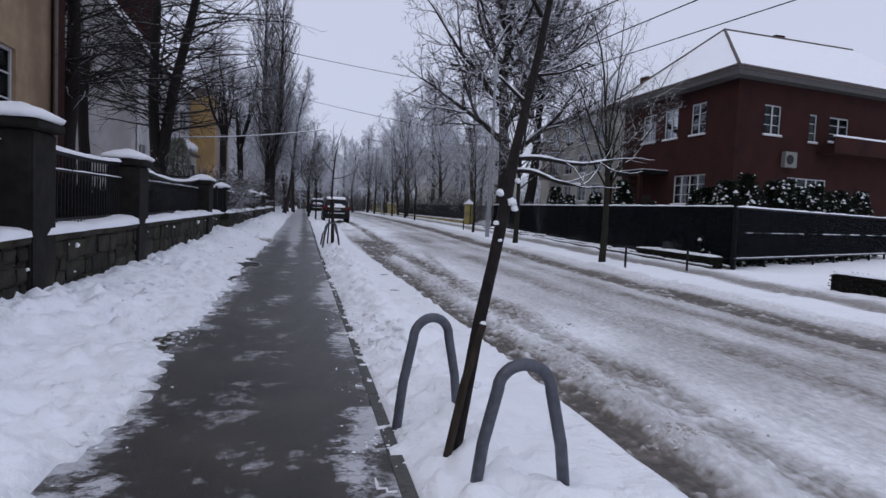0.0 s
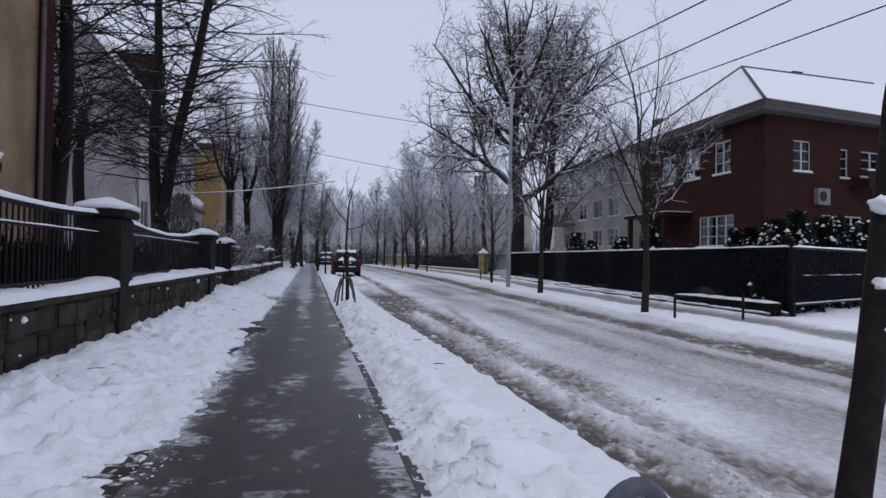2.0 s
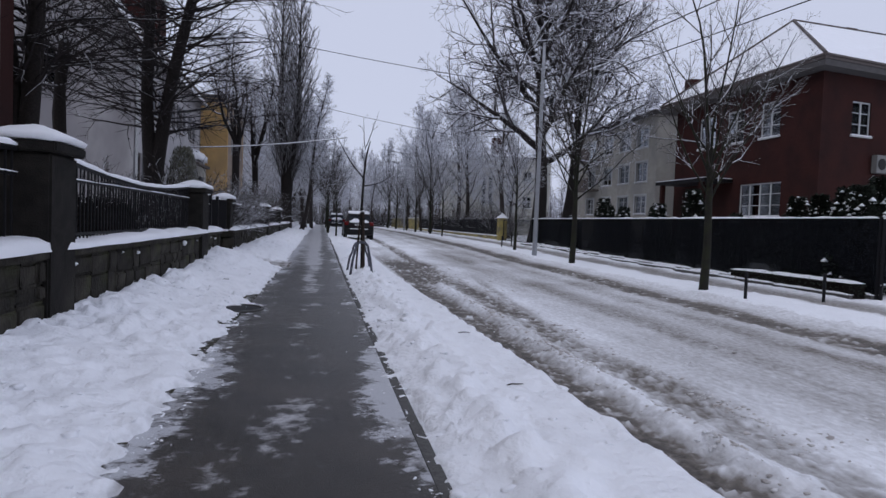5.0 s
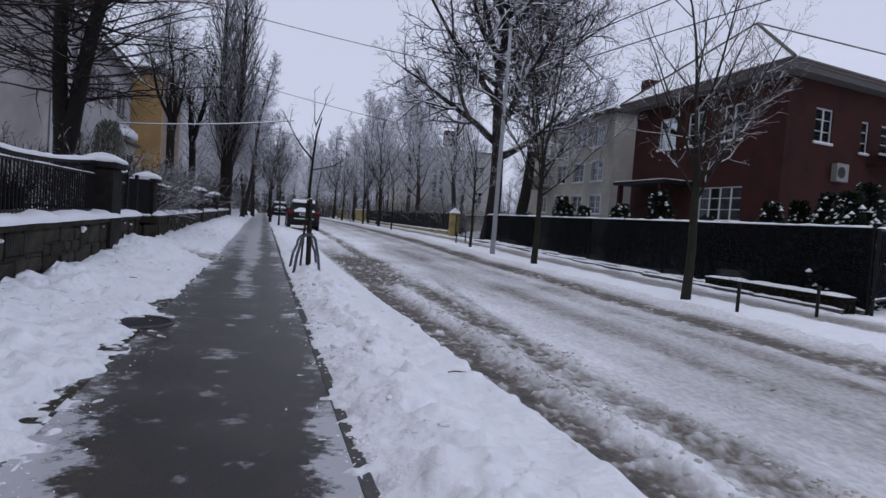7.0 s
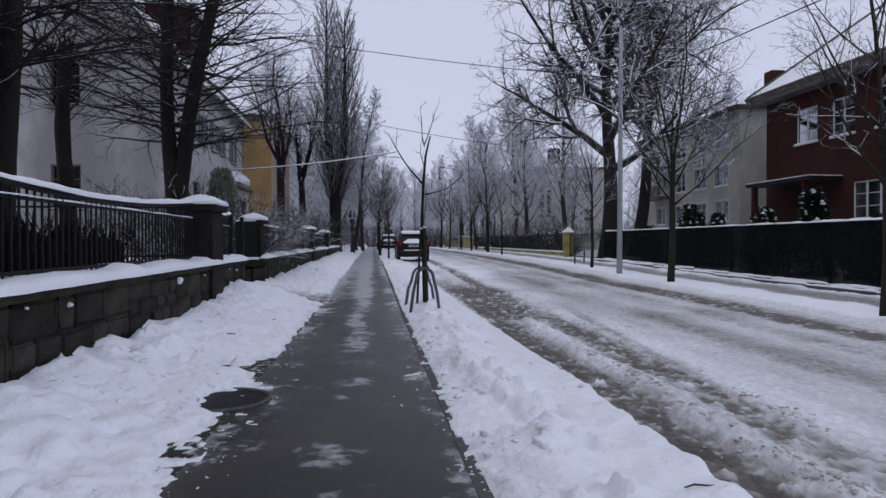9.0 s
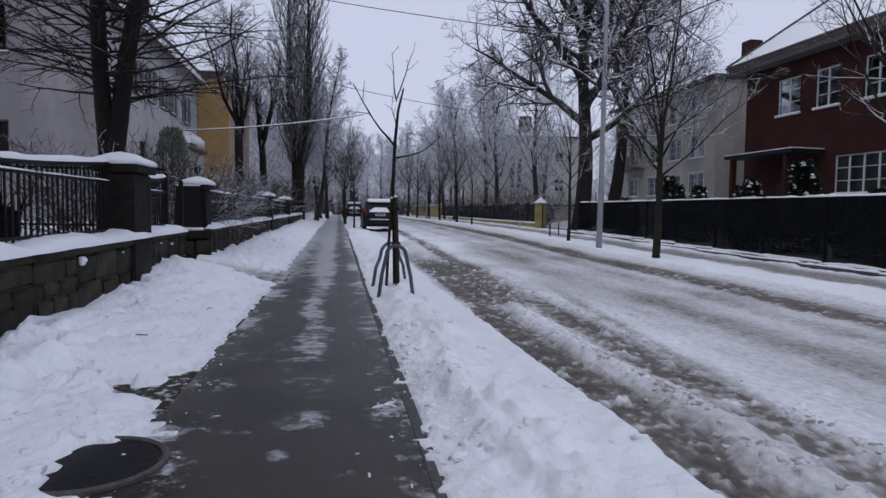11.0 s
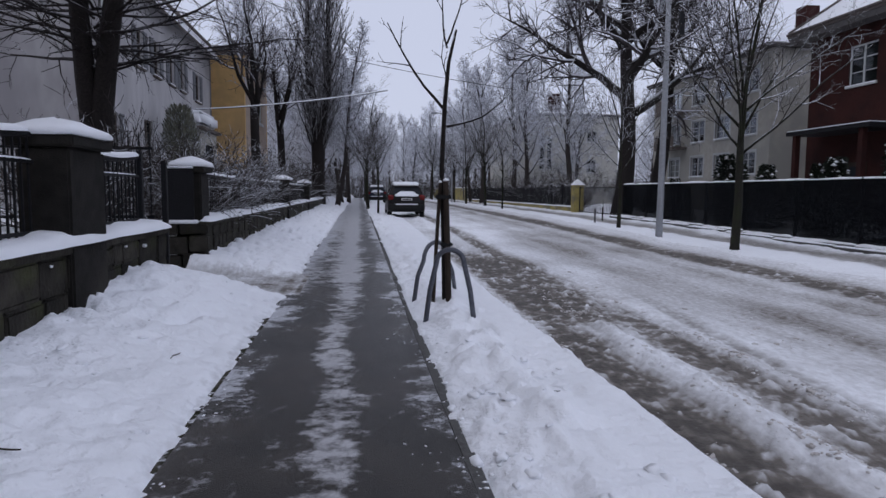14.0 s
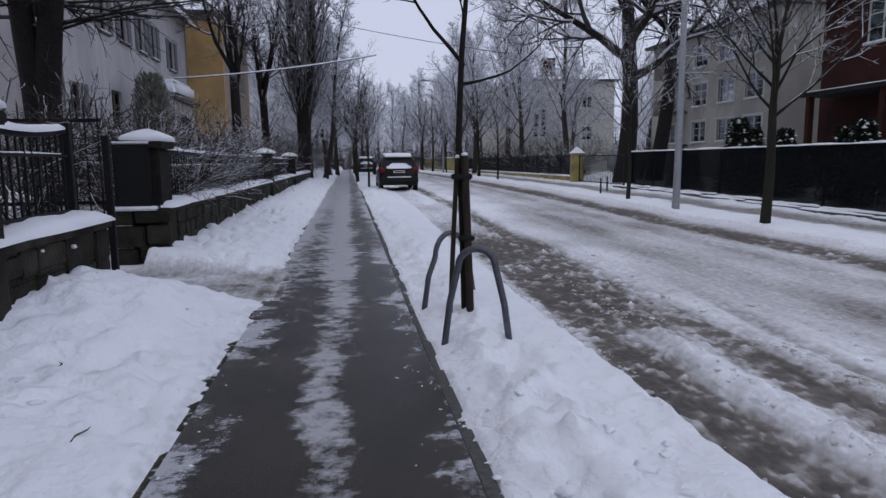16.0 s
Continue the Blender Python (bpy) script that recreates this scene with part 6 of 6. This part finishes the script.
# ---- gate post, wall and fence beyond ----
yp = thing("gate_post", (13.2, 51.3, -0.1), "ochre rendered gate post with a snowy pointed cap", "gate post")
part("shaft", boxes((-0.3, 0.3, -0.3, 0.3, 0, 1.8), bevel=0.02), YPOST, yp)
part("cap", ([(-0.36, -0.36, 1.804), (0.36, -0.36, 1.804), (0.36, 0.36, 1.804), (-0.36, 0.36, 1.804), (0, 0, 2.2)], [(0, 1, 4), (1, 2, 4), (2, 3, 4), (3, 0, 4), (3, 2, 1, 0)]), SNOW, yp)
og = thing("metal_gate", (13.2, 44.6, 0), "dark metal driveway gate of thin bars", "gate")
part("gate_frame", boxes((-0.02, 0.02, 0.1, 6.3, 0.1, 0.15), (-0.02, 0.02, 0.1, 6.3, 1.5, 1.55), (-0.03, 0.03, 0.1, 0.16, -0.1, 1.6), (-0.03, 0.03, 6.2, 6.26, -0.1, 1.6)), IRON, og)
for k in range(28):
    part("bar", boxes((-0.008, 0.008, 0.3 + k * 0.21, 0.312 + k * 0.21, 0.154, 1.496)), IRON, og)
lw = thing("low_wall", (13.2, 51.7, 0), "low ochre plinth wall with a dark paling fence", "wall")
part("plinth", boxes((-0.15, 0.15, 0, 40, -0.3, 0.35)), YPOST, lw)
part("plinth_snow", strip_snow(-0.17, 0.17, 0, 40, 0.352, 0.08, 4.4, 0.3), SNOW, lw)
for k in range(17):
    part("post", boxes((-0.05, 0.05, k * 2.5 - 0.05, k * 2.5 + 0.05, 0.3, 1.75)), IRON, lw)
part("rail", boxes((-0.02, 0.02, 0, 40, 1.55, 1.62)), IRON, lw)
for k in range(200):
    part("paling", boxes((-0.012, 0.012, 0.1 + k * 0.2, 0.19 + k * 0.2, 0.36, 1.55)), IRON, lw)
ow = thing("ochre_wall", (13.2, 92, 0), "ochre garden wall far along the street", "wall")
part("wall", boxes((-0.15, 0.15, 0, 34, -0.2, 1.75)), YPOST, ow)
part("snow_cap", boxes((-0.2, 0.2, 0, 34, 1.754, 1.85)), SNOW, ow)

# dark hedge inside the near garden
gh_ = thing("garden_hedge", (-3.75, 2.5, 0.55), "dark leafless hedge behind the iron fence", "hedge")
hr = random.Random(21)
ht = Tubes()
for k in range(4200):
    c = Vector((hr.uniform(-0.35, 0.35), hr.uniform(0, 16.5), hr.uniform(0, 0.62)))
    d = Vector((hr.gauss(0, 0.3), hr.gauss(0, 0.4), 1)).normalized()
    L = hr.uniform(0.15, 0.4)
    ht.add([c, c + d * L * 0.5 + Vector((hr.gauss(0, 0.03), hr.gauss(0, 0.03), 0)), c + d * L], [0.011, 0.009, 0.004], 3)
tagged(part("brush", ht.data(), HEDGE_BARE, gh_), kind="stuff")
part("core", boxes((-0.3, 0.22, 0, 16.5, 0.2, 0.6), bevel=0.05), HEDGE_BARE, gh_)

# clots of snow caught on the rough face of the wall
wr = random.Random(31)
for k in range(15):
    y, big = wr.uniform(5.5, 21.5), wr.random() < 0.25
    z = wr.choice((0.62, 0.64, 0.6, 0.45, 0.3))
    cl = snow_lump(gw, (0.015, y, z), wr.uniform(0.03, 0.055) if big else wr.uniform(0.012, 0.025), 60 + k)

# ---- lamp post ----
lp = thing("street_lamp", (9.29, 32.41, -0.15), "tall grey galvanised street lamp post", "street lamp")
part("pole", tube([(0, 0, -0.1), (0.02, 0, 1.2), (0.06, 0.0, 8.4), (0.06, 0.0, 9.3)], [0.11, 0.1, 0.07, 0.06], 12), GALV, lp, smooth=True)
part("bracket", boxes((0.0, 0.5, -0.02, 0.02, 6.6, 6.64), (0.42, 0.56, -0.06, 0.06, 6.2, 6.9)), IRON, lp)
far_l = thing("street_lamp", (9.6, 80, 0.0), "far street lamp with a short arm over the road", "street lamp")
part("pole", tube([(0, 0, -0.1), (0, 0, 8.6), (-0.3, 0, 9.1), (-1.6, 0, 9.3)], [0.1, 0.06, 0.05, 0.04], 10), GALV, far_l)
part("lamp_head", boxes((-2.2, -1.5, -0.13, 0.13, 9.22, 9.36), bevel=0.03), GALV, far_l)

# ---- cables ----


def cable(a, b, sag, r=0.012, snow=False):
    a, b = Vector(a), Vector(b)
    pts = [a.lerp(b, k / 24) - Vector((0, 0, sag * 4 * (k / 24) * (1 - k / 24))) for k in range(25)]
    c = thing("overhead_cable", a, "overhead cable covered with snow" if snow else "thin black overhead cable", "cable", "overhead cables")
    part("cable", tube([p - a for p in pts], r, 5), CABLE, c)
    if snow:
        part("snow_strip", tube([p - a + Vector((0, 0, r * 1.6)) for p in pts], r * 1.6, 5), SNOW, c)


for (x, z), (x1, z1) in (((9.35, 9.08), (7.42, 6.26)), ((9.35, 7.58), (9.31, 6.44)), ((9.35, 6.9), (11.56, 6.54))):
    d = Vector((x1, 14, z1)) - Vector((x, 32.4, z))
    cable((x, 32.4, z), Vector((x, 32.4, z)) + d * 1.9, 0.0, 0.016)
cable((-8, 36.5, 10.2), (9.35, 32.4, 7.2), 0.25, 0.014)
cable((-8, 47, 5.2), (1.5, 46.5, 6.3), 0.15, 0.02, True)
cable((-8, 60, 12), (12, 62, 9), 0.3, 0.02)

# ---- cars ----


def loft(rows):
    v = [p for r in rows for p in r]
    m = len(rows[0])
    f = []
    for i in range(len(rows) - 1):
        for k in range(m):
            f.append((i * m + k, (i + 1) * m + k, (i + 1) * m + (k + 1) % m, i * m + (k + 1) % m))
    f.append(tuple(range(m)))
    f.append(tuple(reversed(range((len(rows) - 1) * m, len(rows) * m))))
    return v, f


def rounded(y, hw, z0, z1, low=0.12, high=0.12, belly=0.0):
    """A cross section with soft shoulders; belly swells the flanks."""
    out = []
    for cx, cz, r, a0 in ((hw - low, z0 + low, low, -90), (hw - high, z1 - high, high, 0), (-hw + high, z1 - high, high, 90), (-hw + low, z0 + low, low, 180)):
        for k in range(4):
            t = radians(a0 + 30 * k)
            x, z = cx + r * math.cos(t), cz + r * math.sin(t)
            out.append((x * (1 + belly * math.sin(math.pi * (z - z0) / (z1 - z0))), y, z))
    return out


def patch_on(rows):
    """A smooth sheet through rows of points."""
    v, m = [p for r in rows for p in r], len(rows[0])
    return v, [(i * m + k, i * m + k + 1, (i + 1) * m + k + 1, (i + 1) * m + k) for i in range(len(rows) - 1) for k in range(m - 1)]


def estate(place, paint, label, turn=0):
    """A tall hatchback seen from behind: tucked bumper, raked rear window, snow on its roof and tailgate."""
    c = thing("parked_car", place, label, "car", "parked cars", turn=turn)
    part("body", loft([rounded(0.0, 0.74, 0.5, 0.98, 0.1, 0.1), rounded(0.07, 0.85, 0.36, 1.04, 0.12, 0.1, 0.02), rounded(0.4, 0.9, 0.26, 1.08, 0.14, 0.1, 0.02), rounded(1.6, 0.91, 0.24, 1.05, 0.14, 0.12, 0.02), rounded(3.0, 0.9, 0.24, 1.0, 0.14, 0.14, 0.02), rounded(3.8, 0.86, 0.28, 0.92, 0.14, 0.16), rounded(4.25, 0.7, 0.38, 0.72, 0.12, 0.14)]), paint, c, smooth=True)
    part("cabin", loft([rounded(0.1, 0.8, 0.92, 1.1, 0.03, 0.06), rounded(0.3, 0.76, 0.94, 1.4, 0.03, 0.14), rounded(0.5, 0.71, 0.94, 1.58, 0.03, 0.2), rounded(0.95, 0.69, 0.94, 1.66, 0.03, 0.2), rounded(1.9, 0.69, 0.94, 1.65, 0.03, 0.2), rounded(2.5, 0.67, 0.94, 1.54, 0.03, 0.2), rounded(3.25, 0.74, 0.92, 1.0, 0.03, 0.05)]), paint, c, smooth=True)
    part("roof_snow", loft([rounded(0.36, 0.6, 1.52, 1.6, 0.02, 0.03), rounded(0.5, 0.62, 1.56, 1.685, 0.03, 0.06), rounded(1.0, 0.63, 1.62, 1.745, 0.03, 0.07), rounded(2.0, 0.62, 1.61, 1.735, 0.03, 0.07), rounded(2.45, 0.56, 1.53, 1.6, 0.02, 0.03)]), SNOW, c, smooth=True)
    part("spoiler", loft([rounded(0.24, 0.58, 1.49, 1.53, 0.015, 0.015), rounded(0.42, 0.64, 1.5, 1.57, 0.02, 0.02)]), paint, c)

    def raked(x, z):
        return (x, 0.085 + 0.215 * (z - 1.1) / 0.3 - 0.012, z)

    part("rear_window", patch_on([[raked(x * w, z) for x in (-1, -0.5, 0, 0.5, 1)] for z, w in ((1.12, 0.66), (1.3, 0.64), (1.46, 0.56))]), GLASS, c)
    g = random.Random(int(place[1]))
    part("window_snow", patch_on([[(x, raked(x, z)[1] - 0.018, z) for x in np.linspace(-w, w, 7)] for z, w in ((1.1, 0.5), (1.17, 0.46), (1.25 + g.uniform(0, 0.05), 0.3))]), SNOW, c, "snow lying on the rear window")
    part("ledge_snow", loft([rounded(-0.03, 0.5, 1.02, 1.06, 0.01, 0.015), rounded(0.03, 0.58, 1.04, 1.12, 0.02, 0.03), rounded(0.1, 0.55, 1.08, 1.14, 0.02, 0.03)]), SNOW, c, smooth=True)
    part("bumper", loft([rounded(-0.05, 0.72, 0.42, 0.62, 0.06, 0.05), rounded(0.03, 0.86, 0.36, 0.66, 0.08, 0.05), rounded(0.2, 0.9, 0.34, 0.64, 0.08, 0.05)]), RUBBER, c, "black plastic bumper", smooth=True)
    part("bumper_snow", loft([rounded(-0.045, 0.5, 0.622, 0.64, 0.006, 0.008), rounded(0.0, 0.56, 0.63, 0.67, 0.01, 0.015)]), SNOW, c, smooth=True)
    for sx in (-1, 1):
        part("side_window", ([(sx * 0.775, 0.62, 1.09), (sx * 0.735, 0.78, 1.45), (sx * 0.725, 1.9, 1.46), (sx * 0.765, 2.75, 1.06)], [(0, 1, 2, 3)]), GLASS, c)
        lamp = part("tail_light", loft([rounded(-0.005, 0.11, 0.86, 1.05, 0.04, 0.05), rounded(0.1, 0.15, 0.84, 1.09, 0.04, 0.05), rounded(0.28, 0.13, 0.88, 1.1, 0.04, 0.04)]), LAMP_RED, c, "red tail light", smooth=True)
        lamp.location = (sx * 0.755, 0, 0)
        for y in (0.75, 3.4):
            w = part("wheel", tube([(sx * 0.7, y, 0.31), (sx * 0.73, y, 0.31), (sx * 0.88, y, 0.31), (sx * 0.905, y, 0.31)], [0.28, 0.31, 0.31, 0.28], 20), RUBBER, c)
            part("rim", tube([(sx * 0.9, y, 0.31), (sx * 0.918, y, 0.31)], [0.21, 0.19], 14), GALV, w)
        part("mirror", boxes((sx * 0.98 - 0.09, sx * 0.98 + 0.09, 2.75, 2.87, 1.0, 1.14), bevel=0.03), paint, c)
    pl = part("number_plate", boxes((-0.26, 0.26, -0.025, 0.0, 0.83, 0.94)), PLATE, c)
    part("plate_bar", boxes((-0.2, 0.2, -0.0295, -0.0255, 0.86, 0.91)), INK, pl)
    return c


estate((2.32, 44.6, -0.02), PAINT, "dark red-black parked hatchback with snow on roof and rear window")
estate((1.75, 76, 0.12), PAINT_BLUE, "dark blue parked car behind young street trees")

# ---- small things on the ground ----
mh = thing("manhole_cover", (-1.02, 13.95, float(left_level(13.95)) + 0.004), "round dark wet manhole cover at the footway's edge", "manhole cover")
part("lid", tube([(0, 0, -0.03), (0, 0, 0.008), (0, 0, 0.01)], [0.3, 0.3, 0.29], 28), IRON, mh)
part("rim", tube([(0.33 * math.cos(a / 14 * math.pi), 0.33 * math.sin(a / 14 * math.pi), 0.004) for a in range(29)], 0.02, 6), KERB, mh)
lr = random.Random(8)
for k, (x, y) in enumerate(((1.9, 14.1), (1.72, 13.4), (1.35, 9.6), (-1.5, 16.4), (-1.75, 19.2), (-1.3, 18.3), (-1.9, 9.2), (1.2, 17.2), (1.5, 11.8))):
    z = float(paved(np.array([x]), np.array([y]))[0] + snow_depth(np.array([x]), np.array([y]))[0][0])
    tw2 = thing("fallen_twig", (x, y, z + 0.006), "short dark fallen twig lying on the snow", "twig", "fallen twigs", turn=lr.uniform(0, 180))
    L = lr.uniform(0.05, 0.13)
    part("twig", tube([(-L, 0, 0), (-L * 0.3, 0.01, 0.006), (L * 0.4, -0.008, 0.005), (L, 0.004, 0)], [0.004, 0.005, 0.004, 0.002], 6), WOOD, tw2)
